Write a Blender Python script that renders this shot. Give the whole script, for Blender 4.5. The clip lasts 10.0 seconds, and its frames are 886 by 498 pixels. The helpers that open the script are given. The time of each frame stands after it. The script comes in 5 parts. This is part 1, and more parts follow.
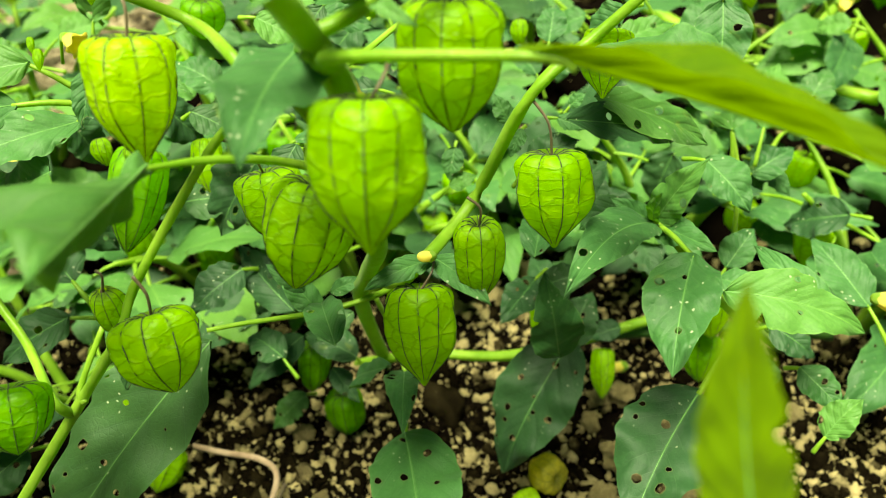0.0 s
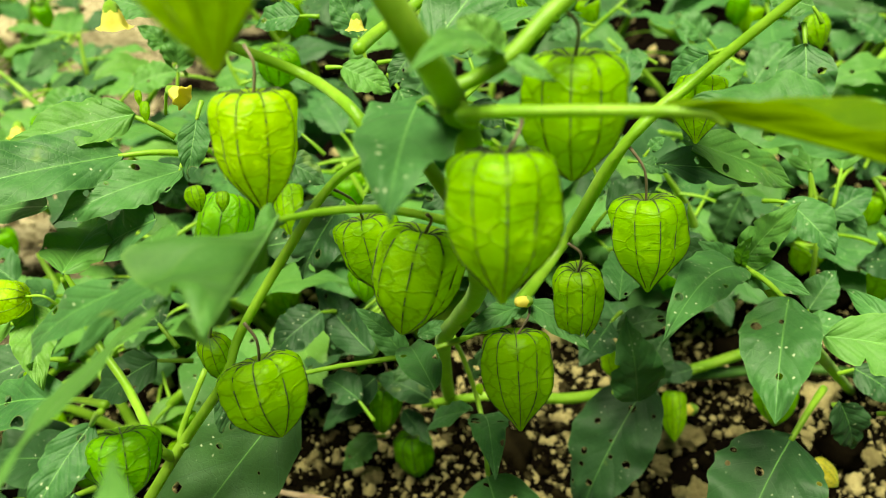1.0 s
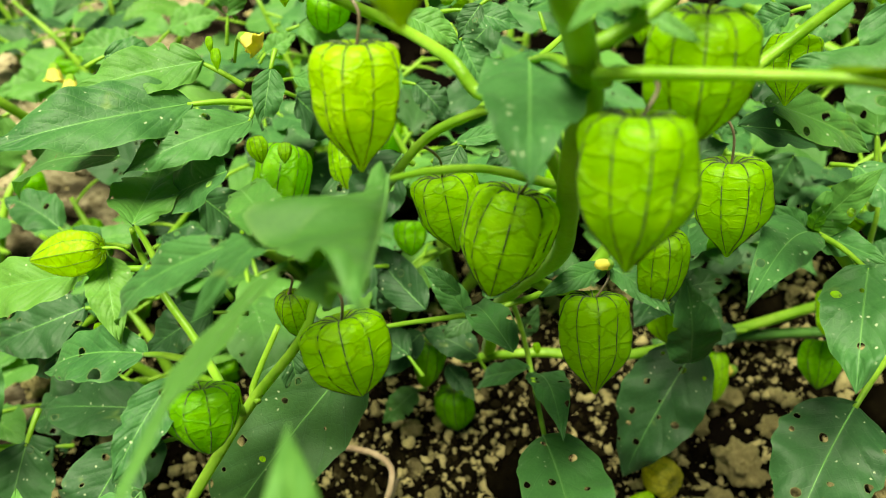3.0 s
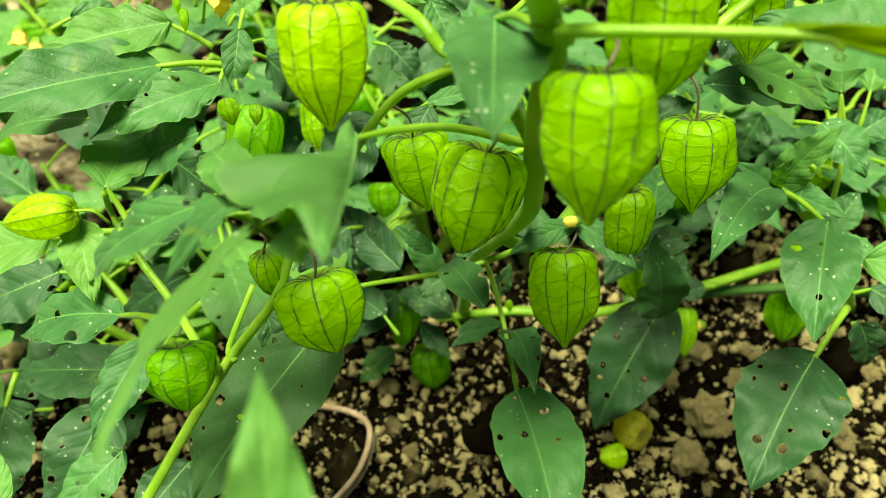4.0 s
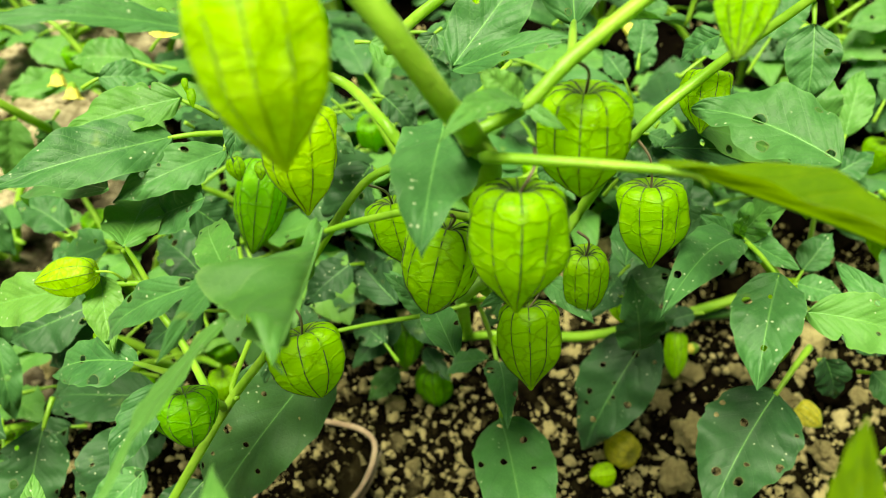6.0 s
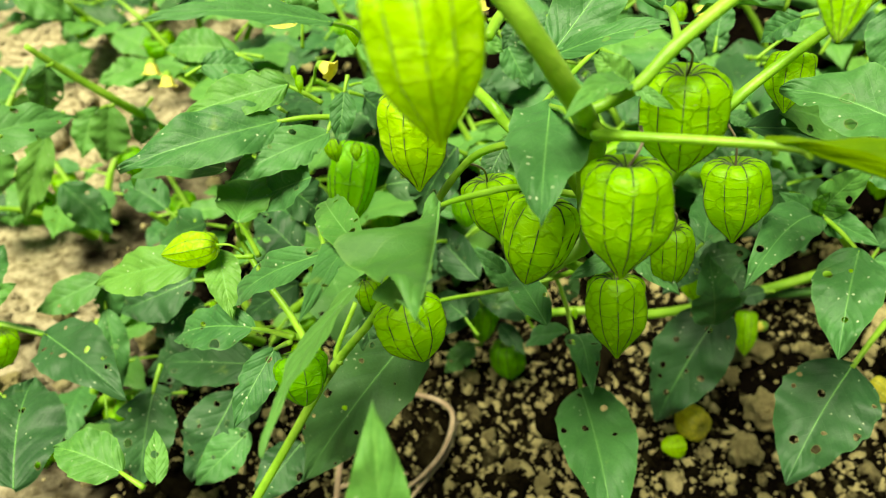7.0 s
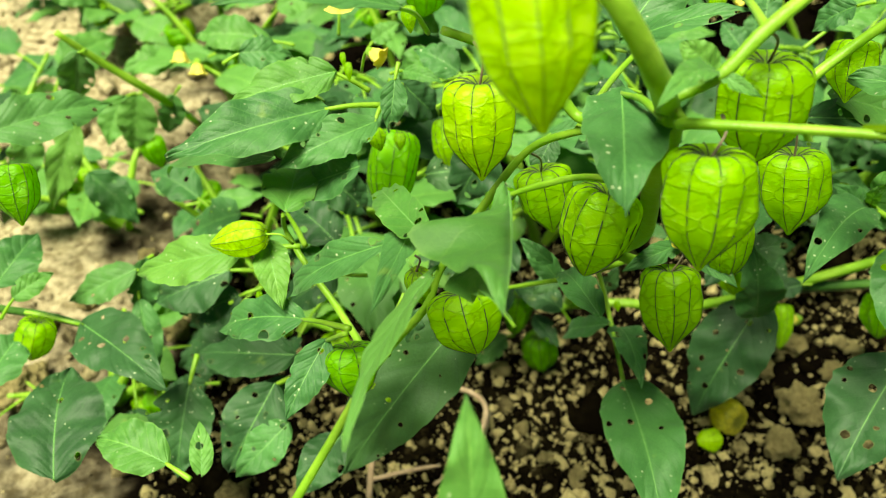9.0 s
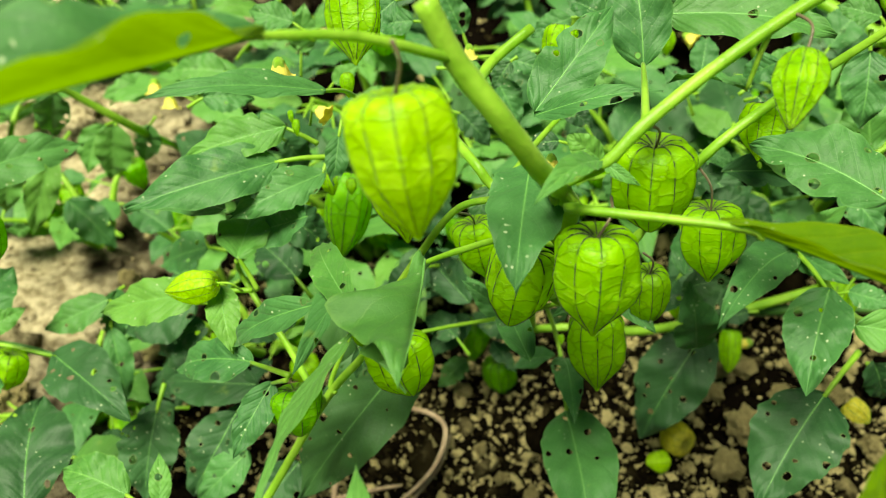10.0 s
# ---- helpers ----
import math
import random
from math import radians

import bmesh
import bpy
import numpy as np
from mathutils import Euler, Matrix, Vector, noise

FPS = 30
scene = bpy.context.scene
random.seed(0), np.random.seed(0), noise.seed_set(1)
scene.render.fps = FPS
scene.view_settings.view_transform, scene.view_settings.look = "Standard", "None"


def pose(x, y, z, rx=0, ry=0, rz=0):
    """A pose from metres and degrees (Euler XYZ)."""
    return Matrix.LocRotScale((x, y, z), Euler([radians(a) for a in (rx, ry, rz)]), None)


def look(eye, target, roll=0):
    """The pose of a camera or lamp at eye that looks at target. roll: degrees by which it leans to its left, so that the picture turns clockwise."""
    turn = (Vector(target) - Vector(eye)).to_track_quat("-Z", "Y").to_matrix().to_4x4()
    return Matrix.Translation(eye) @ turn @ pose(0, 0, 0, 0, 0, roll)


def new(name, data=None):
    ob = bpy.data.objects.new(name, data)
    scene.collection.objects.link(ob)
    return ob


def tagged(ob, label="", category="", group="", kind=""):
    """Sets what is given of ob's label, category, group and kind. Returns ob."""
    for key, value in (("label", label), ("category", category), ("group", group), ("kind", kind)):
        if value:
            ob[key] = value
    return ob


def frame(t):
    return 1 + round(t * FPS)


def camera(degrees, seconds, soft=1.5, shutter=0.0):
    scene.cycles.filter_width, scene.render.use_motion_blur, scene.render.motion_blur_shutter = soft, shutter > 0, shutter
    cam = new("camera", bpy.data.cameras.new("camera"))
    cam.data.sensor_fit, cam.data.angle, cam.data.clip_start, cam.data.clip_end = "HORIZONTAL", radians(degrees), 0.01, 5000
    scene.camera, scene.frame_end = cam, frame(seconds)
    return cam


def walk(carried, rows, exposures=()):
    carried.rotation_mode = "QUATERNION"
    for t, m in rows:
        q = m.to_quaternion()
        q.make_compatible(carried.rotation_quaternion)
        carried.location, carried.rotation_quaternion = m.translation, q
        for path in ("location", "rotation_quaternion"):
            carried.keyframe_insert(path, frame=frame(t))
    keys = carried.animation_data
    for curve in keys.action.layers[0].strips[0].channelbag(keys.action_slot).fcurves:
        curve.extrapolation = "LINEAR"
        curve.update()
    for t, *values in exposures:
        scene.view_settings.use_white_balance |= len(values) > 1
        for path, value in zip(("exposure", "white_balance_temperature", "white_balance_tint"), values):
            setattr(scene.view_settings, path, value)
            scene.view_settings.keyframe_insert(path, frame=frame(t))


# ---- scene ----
cam = camera(59.17, 10.0, soft=1.0)
cam.data.dof.use_dof, cam.data.dof.focus_distance, cam.data.dof.aperture_fstop = True, 0.275, 12.5
PATH = [
    (0, (0.0000, 0.0000, 0.3818), (-0.0000, 0.2364, 0.1971), -0.00),
    (0.5, (-0.0036, 0.0023, 0.3894), (-0.0080, 0.2437, 0.2113), -0.97),
    (1, (-0.0223, -0.0004, 0.3858), (-0.0341, 0.2442, 0.2126), -1.82),
    (1.5, (-0.0533, -0.0056, 0.3789), (-0.0634, 0.2391, 0.2057), -1.04),
    (2, (-0.0614, -0.0007, 0.3837), (-0.0727, 0.2406, 0.2057), -1.05),
    (2.5, (-0.0577, 0.0008, 0.3848), (-0.0702, 0.2365, 0.1996), -0.94),
    (2.7, (-0.0536, 0.0062, 0.3869), (-0.0662, 0.2402, 0.1996), -0.76),
    (3.8, (-0.0463, 0.0000, 0.3795), (-0.0527, 0.2289, 0.1856), 0.39),
    (4, (-0.0467, 0.0005, 0.3871), (-0.0497, 0.2247, 0.1878), 0.10),
    (4.5, (-0.0456, -0.0113, 0.3778), (-0.0486, 0.2146, 0.1804), 0.09),
    (5, (-0.0406, 0.0151, 0.3911), (-0.0454, 0.2405, 0.1932), 0.08),
    (5.2, (-0.0373, 0.0190, 0.3986), (-0.0433, 0.2455, 0.2019), 0.04),
    (6.3, (-0.0209, -0.0157, 0.4321), (-0.0463, 0.2033, 0.2285), -4.01),
    (6.5, (-0.0275, -0.0199, 0.4349), (-0.0578, 0.1986, 0.2316), -4.99),
    (7, (-0.0397, -0.0234, 0.4363), (-0.0756, 0.1922, 0.2308), -5.56),
    (7.5, (-0.0506, -0.0221, 0.4368), (-0.0864, 0.1925, 0.2302), -5.68),
    (8, (-0.0566, -0.0210, 0.4366), (-0.0936, 0.1938, 0.2304), -6.15),
    (8.5, (-0.0612, -0.0178, 0.4344), (-0.0980, 0.1951, 0.2262), -5.53),
    (9, (-0.0599, -0.0221, 0.4343), (-0.0966, 0.1910, 0.2264), -5.50),
    (9.5, (-0.0515, -0.0176, 0.4424), (-0.0883, 0.1960, 0.2351), -5.83),
    (10, (-0.0325, -0.0192, 0.4626), (-0.0694, 0.1927, 0.2535), -5.54),
]
LIGHTNESS = ((0, 0.12, 7950), (0.5, -0.09, 7950), (1.5, -0.18, 7800), (2.5, -0.14, 7650), (4, 0.06, 7700), (4.5, 0.18, 7700), (5, 0.15, 7700), (6.5, -0.08, 7750), (8, -0.02, 7800), (9, -0.02, 7700), (10, -0.22, 7450))
walk(cam, [(t, look(eye, target, roll)) for t, eye, target, roll in PATH], [(t, 1.68 + e, k, -9) for t, e, k in LIGHTNESS])

# ---- light ----
world = bpy.data.worlds.new("sky")
scene.world = world
world.use_nodes = True
SUN_UP, SUN_AZ = 76.0, 215.0
wn = world.node_tree.nodes
sky = wn.new("ShaderNodeTexSky")
sky.sky_type, sky.sun_disc = "NISHITA", False
sky.sun_elevation, sky.sun_rotation = radians(SUN_UP), radians(SUN_AZ)
sky.air_density, sky.dust_density = 1.0, 3.0
wn["Background"].inputs["Strength"].default_value = 0.013
world.node_tree.links.new(sky.outputs[0], wn["Background"].inputs["Color"])
sun_data = bpy.data.lights.new("sun", "SUN")
sun_data.energy, sun_data.angle, sun_data.color = 4.5, radians(28), (1.0, 0.95, 0.86)
sun = new("sun", sun_data)
az, el = radians(SUN_AZ), radians(SUN_UP)
sun_from = Vector((math.sin(az) * math.cos(el), math.cos(az) * math.cos(el), math.sin(el)))
sun.matrix_world = look(sun_from * 5, (0, 0, 0))


# ---- materials ----
class Nodes:
    """A material's node tree, written as a few short calls."""

    def __init__(self, name):
        self.mat = bpy.data.materials.new(name)
        self.mat.use_nodes = True
        self.tree = self.mat.node_tree
        self.tree.nodes.clear()

    def add(self, kind, out=0, props=(), **inputs):
        n = self.tree.nodes.new(kind)
        for key, value in props:
            if key == "operation":
                n.operation = value
            elif key == "data_type":
                n.data_type = value
            elif key == "interpolation_type":
                n.interpolation_type = value
            elif key == "feature":
                n.feature = value
            else:
                n.voronoi_dimensions = value
        for key, value in inputs.items():
            slot = n.inputs[int(key[1:])] if key[0] == "i" and key[1:].isdigit() else n.inputs[key.replace("_", " ")]
            if isinstance(value, bpy.types.NodeSocket):
                self.tree.links.new(value, slot)
            else:
                slot.default_value = value
        return n.outputs[out]

    def math(self, op, a, b=0.0, c=0.0):
        return self.add("ShaderNodeMath", 0, (("operation", op),), i0=a, i1=b, i2=c)

    def mix(self, f, a, b):
        return self.add("ShaderNodeMix", 2, (("data_type", "RGBA"),), i0=f, i6=a, i7=b)

    def smooth(self, x, lo, hi, a=0.0, b=1.0):
        return self.add("ShaderNodeMapRange", 0, (("interpolation_type", "SMOOTHSTEP"),), i0=x, i1=lo, i2=hi, i3=a, i4=b)

    def noise(self, where, scale, detail=3.0, rough=0.55, out=0):
        return self.add("ShaderNodeTexNoise", out, i0=where, Scale=scale, Detail=detail, Roughness=rough)

    def cells(self, where, scale, feature="F1", out=0, flat=False):
        return self.add("ShaderNodeTexVoronoi", out, (("feature", feature), ("voronoi_dimensions", "2D" if flat else "3D")), i0=where, Scale=scale)

    def done(self, shader):
        self.tree.links.new(shader, self.add_out())
        return self.mat

    def add_out(self):
        return self.tree.nodes.new("ShaderNodeOutputMaterial").inputs[0]


def rgb(r, g, b):
    return (r, g, b, 1.0)


def leaf_material(name, dark, light, glow, thin=0.35, holes=0.6, gloss=0.52, shine=0.3):
    k = Nodes(name)
    uv = k.add("ShaderNodeTexCoord", 2)
    obj = k.add("ShaderNodeTexCoord", 3)
    rnd = k.add("ShaderNodeObjectInfo", 5)
    shift = k.add("ShaderNodeVectorMath", 0, (("operation", "ADD"),), i0=obj, i1=k.add("ShaderNodeCombineXYZ", X=rnd, Y=k.math("MULTIPLY", rnd, 7.3), Z=0.0))
    sep = k.tree.nodes.new("ShaderNodeSeparateXYZ")
    k.tree.links.new(uv, sep.inputs[0])
    s, v = sep.outputs[0], sep.outputs[1]
    a = k.math("ABSOLUTE", k.math("SUBTRACT", k.math("MULTIPLY", v, 2.0), 1.0))
    wob = k.noise(shift, 60.0, 2.0)
    q = k.math("ADD", k.math("SUBTRACT", k.math("MULTIPLY", s, 7.0), k.math("MULTIPLY", a, 2.0)), k.math("MULTIPLY", wob, 0.35))
    f = k.math("ABSOLUTE", k.math("SUBTRACT", k.math("FRACT", q), 0.5))
    vein = k.math("MULTIPLY", k.smooth(f, 0.0, 0.07, 1.0, 0.0), k.smooth(a, 0.97, 0.75, 0.0, 1.0))
    mid = k.smooth(a, 0.0, 0.05, 1.0, 0.0)
    net = k.smooth(k.cells(shift, 430.0, "DISTANCE_TO_EDGE"), 0.0, 0.12, 1.0, 0.0)
    cloud = k.noise(shift, 28.0, 4.0, 0.6)
    fleck = k.noise(shift, 190.0, 3.0, 0.65)
    grain = k.noise(shift, 900.0, 2.0)
    tone = k.math("FRACT", k.math("MULTIPLY", rnd, 13.7))
    col = k.mix(k.smooth(cloud, 0.3, 0.72), dark, light)
    col = k.mix(k.math("MULTIPLY", rnd, 0.55), col, rgb(light[0] * 1.25, light[1] * 1.2, light[2] * 1.3))
    col = k.mix(k.smooth(tone, 0.55, 1.0, 0.0, 0.5), col, rgb(dark[0] * 0.8, dark[1] * 0.85, dark[2] * 1.1))
    col = k.mix(k.smooth(tone, 0.22, 0.0, 0.0, 0.35), col, rgb(light[0] * 1.7, light[1] * 1.25, light[2] * 0.7))
    col = k.mix(k.smooth(fleck, 0.5, 0.72, 0.0, 0.4), col, rgb(light[0] * 1.35, light[1] * 1.25, light[2] * 1.35))
    col = k.mix(k.math("MULTIPLY", net, 0.14), col, rgb(light[0] * 1.5, light[1] * 1.4, light[2] * 1.5))
    col = k.mix(k.math("MULTIPLY", k.smooth(f, 0.02, 0.12, 1.0, 0.0), 0.22), col, rgb(dark[0] * 0.7, dark[1] * 0.65, dark[2] * 0.75))
    col = k.mix(k.math("MULTIPLY", k.smooth(f, 0.0, 0.04, 1.0, 0.0), 0.48), col, rgb(light[0] * 1.9, light[1] * 1.6, light[2] * 1.8))
    col = k.mix(k.math("MULTIPLY", mid, 0.55), col, rgb(light[0] * 2.4, light[1] * 1.9, light[2] * 2.0))
    col = k.mix(k.smooth(grain, 0.35, 0.75, 0.0, 0.25), col, dark)
    # Paler margin, a rim highlight painted along the blade's edge.
    col = k.mix(k.smooth(a, 0.93, 1.0, 0.0, 0.3), col, rgb(light[0] * 2.2, light[1] * 1.7, light[2] * 1.8))
    # pale feeding specks and yellowed patches
    cell = k.math("ADD", k.cells(shift, 340.0, flat=True), k.math("MULTIPLY", k.math("SUBTRACT", k.noise(shift, 900.0, 2.0), 0.5), 0.55))
    pick = k.add("ShaderNodeSeparateColor", 0, i0=k.cells(shift, 340.0, "F1", 1, True))
    speck = k.math("MULTIPLY", k.smooth(cell, 0.04, k.math("MULTIPLY", pick, 0.2), 1.0, 0.0), k.math("MULTIPLY", k.math("GREATER_THAN", pick, 0.8), k.smooth(k.noise(shift, 55.0, 2.0), 0.5, 0.6)))
    col = k.mix(k.math("MULTIPLY", speck, 0.75), col, rgb(0.42, 0.5, 0.3))
    patch = k.smooth(k.noise(shift, 45.0, 3.0, 0.7), 0.66, 0.74)
    col = k.mix(k.math("MULTIPLY", patch, 0.3), col, rgb(0.22, 0.32, 0.05))
    # insect holes with a brown rim
    cell2 = k.math("ADD", k.cells(shift, 92.0, flat=True), k.math("MULTIPLY", k.math("SUBTRACT", k.noise(shift, 320.0, 1.0), 0.5), 0.16))
    pick2 = k.add("ShaderNodeSeparateColor", 1, i0=k.cells(shift, 92.0, "F1", 1, True))
    chosen = k.math("GREATER_THAN", pick2, 1.0 - 0.5 * holes)
    inner = k.math("LESS_THAN", a, 0.93)
    size = k.math("ADD", 0.06, k.math("MULTIPLY", k.math("FRACT", k.math("MULTIPLY", pick2, 17.0)), 0.12))
    hole = k.math("MULTIPLY", k.math("MULTIPLY", k.math("LESS_THAN", cell2, size), chosen), inner)
    rim = k.math("MULTIPLY", k.math("MULTIPLY", k.math("LESS_THAN", cell2, k.math("ADD", size, 0.025)), chosen), inner)
    col = k.mix(k.math("MULTIPLY", rim, 0.6), col, rgb(0.1, 0.12, 0.035))
    high = k.math("ADD", k.math("MULTIPLY", k.smooth(f, 0.0, 0.3), 0.38), k.math("ADD", k.math("MULTIPLY", cloud, 1.0), k.math("ADD", k.math("MULTIPLY", net, -0.08), k.math("ADD", k.math("MULTIPLY", fleck, 0.5), k.math("MULTIPLY", grain, 0.12)))))
    bump = k.add("ShaderNodeBump", 0, Strength=0.45, Distance=0.001, Height=high)
    body = k.add("ShaderNodeBsdfPrincipled", 0, Base_Color=col, Roughness=k.smooth(cloud, 0.2, 0.8, gloss, gloss + 0.14), Normal=bump, i13=shine, Sheen_Weight=0.07, Sheen_Roughness=0.5, Sheen_Tint=rgb(0.7, 1.0, 0.75))
    through_col = k.mix(0.5, glow, k.mix(k.math("MULTIPLY", vein, 0.5), glow, rgb(glow[0] * 0.6, glow[1] * 0.6, glow[2] * 0.6)))
    thin_part = k.add("ShaderNodeBsdfTranslucent", 0, Color=through_col, Normal=bump)
    sheet = k.add("ShaderNodeMixShader", 0, i0=thin, i1=body, i2=thin_part)
    return k.done(k.add("ShaderNodeMixShader", 0, i0=hole, i1=sheet, i2=k.add("ShaderNodeBsdfTransparent")))


def husk_material(name, dark, light, glow, thin=0.58):
    k = Nodes(name)
    uv = k.add("ShaderNodeTexCoord", 2)
    rnd = k.add("ShaderNodeObjectInfo", 5)
    grid = k.add("ShaderNodeVectorMath", 0, (("operation", "MULTIPLY"),), i0=uv, i1=(6.0, 8.0, 1.0))
    grid = k.add("ShaderNodeVectorMath", 0, (("operation", "ADD"),), i0=grid, i1=k.add("ShaderNodeCombineXYZ", X=k.math("MULTIPLY", rnd, 9.0), Y=k.math("MULTIPLY", rnd, 5.0), Z=0.0))
    sep = k.tree.nodes.new("ShaderNodeSeparateXYZ")
    k.tree.links.new(uv, sep.inputs[0])
    u, h = sep.outputs[0], sep.outputs[1]
    warp = k.noise(grid, 2.2, 3.0, 0.6, 1)
    bent = k.add("ShaderNodeVectorMath", 0, (("operation", "ADD"),), i0=grid, i1=k.add("ShaderNodeVectorMath", 0, (("operation", "SCALE"),), i0=warp, Scale=0.5))
    edge = k.cells(bent, 1.25, "DISTANCE_TO_EDGE")
    net = k.smooth(edge, 0.0, 0.1, 1.0, 0.0)
    fine = k.smooth(k.cells(bent, 3.2, "DISTANCE_TO_EDGE"), 0.0, 0.09, 1.0, 0.0)
    rib = k.smooth(k.math("ABSOLUTE", k.math("SUBTRACT", k.math("FRACT", k.math("ADD", k.math("MULTIPLY", u, 10.0), 0.5)), 0.5)), 0.0, 0.13, 1.0, 0.0)
    cloud = k.noise(grid, 1.3, 4.0, 0.6)
    col = k.mix(k.smooth(cloud, 0.3, 0.7), dark, light)
    col = k.mix(k.math("MULTIPLY", rnd, 0.35), col, dark)
    # Dark crown round the stalk: its own tint plus painted shade of the hollow.
    crown = k.math("MULTIPLY", k.smooth(k.math("ADD", h, k.math("MULTIPLY", rib, -0.06)), 0.2, 0.03), k.smooth(k.noise(grid, 2.4, 3.0, 0.7), 0.15, 0.42))
    col = k.mix(k.math("MULTIPLY", crown, 0.75), col, rgb(0.06, 0.085, 0.02))
    low = k.smooth(h, 0.55, 1.0)
    col = k.mix(k.math("MULTIPLY", low, 0.3), col, rgb(0.42, 0.5, 0.05))
    col = k.mix(k.smooth(k.noise(bent, 2.0, 3.0, 0.6), 0.5, 0.72, 0.0, 0.4), col, rgb(light[0] * 1.35, light[1] * 1.2, light[2] * 1.5))
    col = k.mix(k.smooth(k.noise(bent, 1.1, 3.0, 0.6), 0.5, 0.3, 0.0, 0.4), col, rgb(dark[0] * 0.7, dark[1] * 0.75, dark[2]))
    ink = rgb(dark[0] * 0.42, dark[1] * 0.5, dark[2] * 0.5)
    col = k.mix(k.math("MULTIPLY", net, 0.32), col, ink)
    col = k.mix(k.math("MULTIPLY", fine, 0.08), col, ink)
    col = k.mix(k.math("MULTIPLY", rib, 0.35), col, ink)
    spot = k.smooth(k.noise(grid, 4.6, 2.0, 0.75), 0.7, 0.75)
    col = k.mix(k.math("MULTIPLY", spot, 0.7), col, rgb(0.66, 0.66, 0.32))
    blister = k.cells(bent, 1.5, "SMOOTH_F1")
    high = k.math("ADD", k.math("MULTIPLY", net, -0.6), k.math("ADD", k.math("MULTIPLY", k.noise(grid, 1.1, 3.0, 0.6), 2.2), k.math("ADD", k.math("MULTIPLY", fine, -0.1), k.math("MULTIPLY", blister, -1.0))))
    bump = k.add("ShaderNodeBump", 0, Strength=0.4, Distance=0.0012, Height=high)
    body = k.add("ShaderNodeBsdfPrincipled", 0, Base_Color=col, Roughness=0.48, Normal=bump, i13=0.35)
    base_lit = k.mix(k.math("MULTIPLY", net, 0.4), glow, rgb(glow[0] * 0.4, glow[1] * 0.45, glow[2] * 0.4))
    lit = k.mix(k.math("MULTIPLY", crown, 0.6), k.mix(k.math("MULTIPLY", rib, 0.3), base_lit, ink), rgb(0.08, 0.13, 0.01))
    thin_part = k.add("ShaderNodeBsdfTranslucent", 0, Color=lit, Normal=bump)
    return k.done(k.add("ShaderNodeMixShader", 0, i0=thin, i1=body, i2=thin_part))


def stem_material(name, dark, light, glow=None, rough=0.42, grain=300.0):
    k = Nodes(name)
    obj = k.add("ShaderNodeTexCoord", 3)
    rnd = k.add("ShaderNodeObjectInfo", 5)
    shift = k.add("ShaderNodeVectorMath", 0, (("operation", "ADD"),), i0=obj, i1=k.add("ShaderNodeCombineXYZ", X=rnd, Y=rnd, Z=rnd))
    big, small = k.noise(shift, 55.0, 3.0), k.noise(shift, grain, 3.0, 0.65)
    col = k.mix(k.smooth(big, 0.3, 0.7), dark, light)
    col = k.mix(k.smooth(small, 0.45, 0.8, 0.0, 0.5), col, rgb(dark[0] * 0.6, dark[1] * 0.6, dark[2] * 0.6))
    bump = k.add("ShaderNodeBump", 0, Strength=0.6, Distance=0.0006, Height=small)
    body = k.add("ShaderNodeBsdfPrincipled", 0, Base_Color=col, Roughness=rough, Normal=bump, i13=0.3, Sheen_Weight=0.1, Sheen_Roughness=0.4, Sheen_Tint=rgb(0.85, 1.0, 0.7))
    if glow is None:
        return k.done(body)
    return k.done(k.add("ShaderNodeMixShader", 0, i0=0.35, i1=body, i2=k.add("ShaderNodeBsdfTranslucent", 0, Color=glow)))


def soil_material(name, pale, mid, dark, scale=1.0, dry=False, vary=True):
    k = Nodes(name)
    obj = k.add("ShaderNodeTexCoord", 3)
    rnd = k.add("ShaderNodeNewGeometry", 8)
    a, b, c = k.noise(obj, 16.0 * scale, 4.0, 0.6), k.noise(obj, 110.0 * scale, 4.0, 0.65), k.noise(obj, 900.0 * scale, 3.0, 0.7)
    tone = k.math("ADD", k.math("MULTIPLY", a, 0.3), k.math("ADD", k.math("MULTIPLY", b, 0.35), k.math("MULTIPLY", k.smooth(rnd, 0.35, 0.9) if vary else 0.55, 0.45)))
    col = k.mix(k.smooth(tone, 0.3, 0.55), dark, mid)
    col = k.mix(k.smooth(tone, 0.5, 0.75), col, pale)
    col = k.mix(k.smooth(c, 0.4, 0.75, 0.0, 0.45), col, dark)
    if dry:
        # paler bare soil away from the plants, mixed in by position
        sep = k.tree.nodes.new("ShaderNodeSeparateXYZ")
        k.tree.links.new(obj, sep.inputs[0])
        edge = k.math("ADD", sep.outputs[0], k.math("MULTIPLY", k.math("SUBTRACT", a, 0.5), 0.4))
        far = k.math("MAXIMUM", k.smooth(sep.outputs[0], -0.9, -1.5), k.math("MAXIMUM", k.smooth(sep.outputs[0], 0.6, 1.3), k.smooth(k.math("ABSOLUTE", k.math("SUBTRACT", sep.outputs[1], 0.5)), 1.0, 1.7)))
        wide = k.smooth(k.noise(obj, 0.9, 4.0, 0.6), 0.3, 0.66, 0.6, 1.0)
        left_pale = k.smooth(edge, -0.32, -0.5)
        col = k.mix(k.math("ADD", left_pale, k.math("MULTIPLY", far, k.math("SUBTRACT", wide, left_pale))), col, k.mix(k.smooth(b, 0.35, 0.65), rgb(0.16, 0.13, 0.07), rgb(0.42, 0.36, 0.23)))
    bump = k.add("ShaderNodeBump", 0, Strength=1.0, Distance=0.003, Height=k.math("ADD", b, k.math("MULTIPLY", c, 0.5)))
    return k.done(k.add("ShaderNodeBsdfPrincipled", 0, Base_Color=col, Roughness=0.95, Normal=bump, i13=0.0))


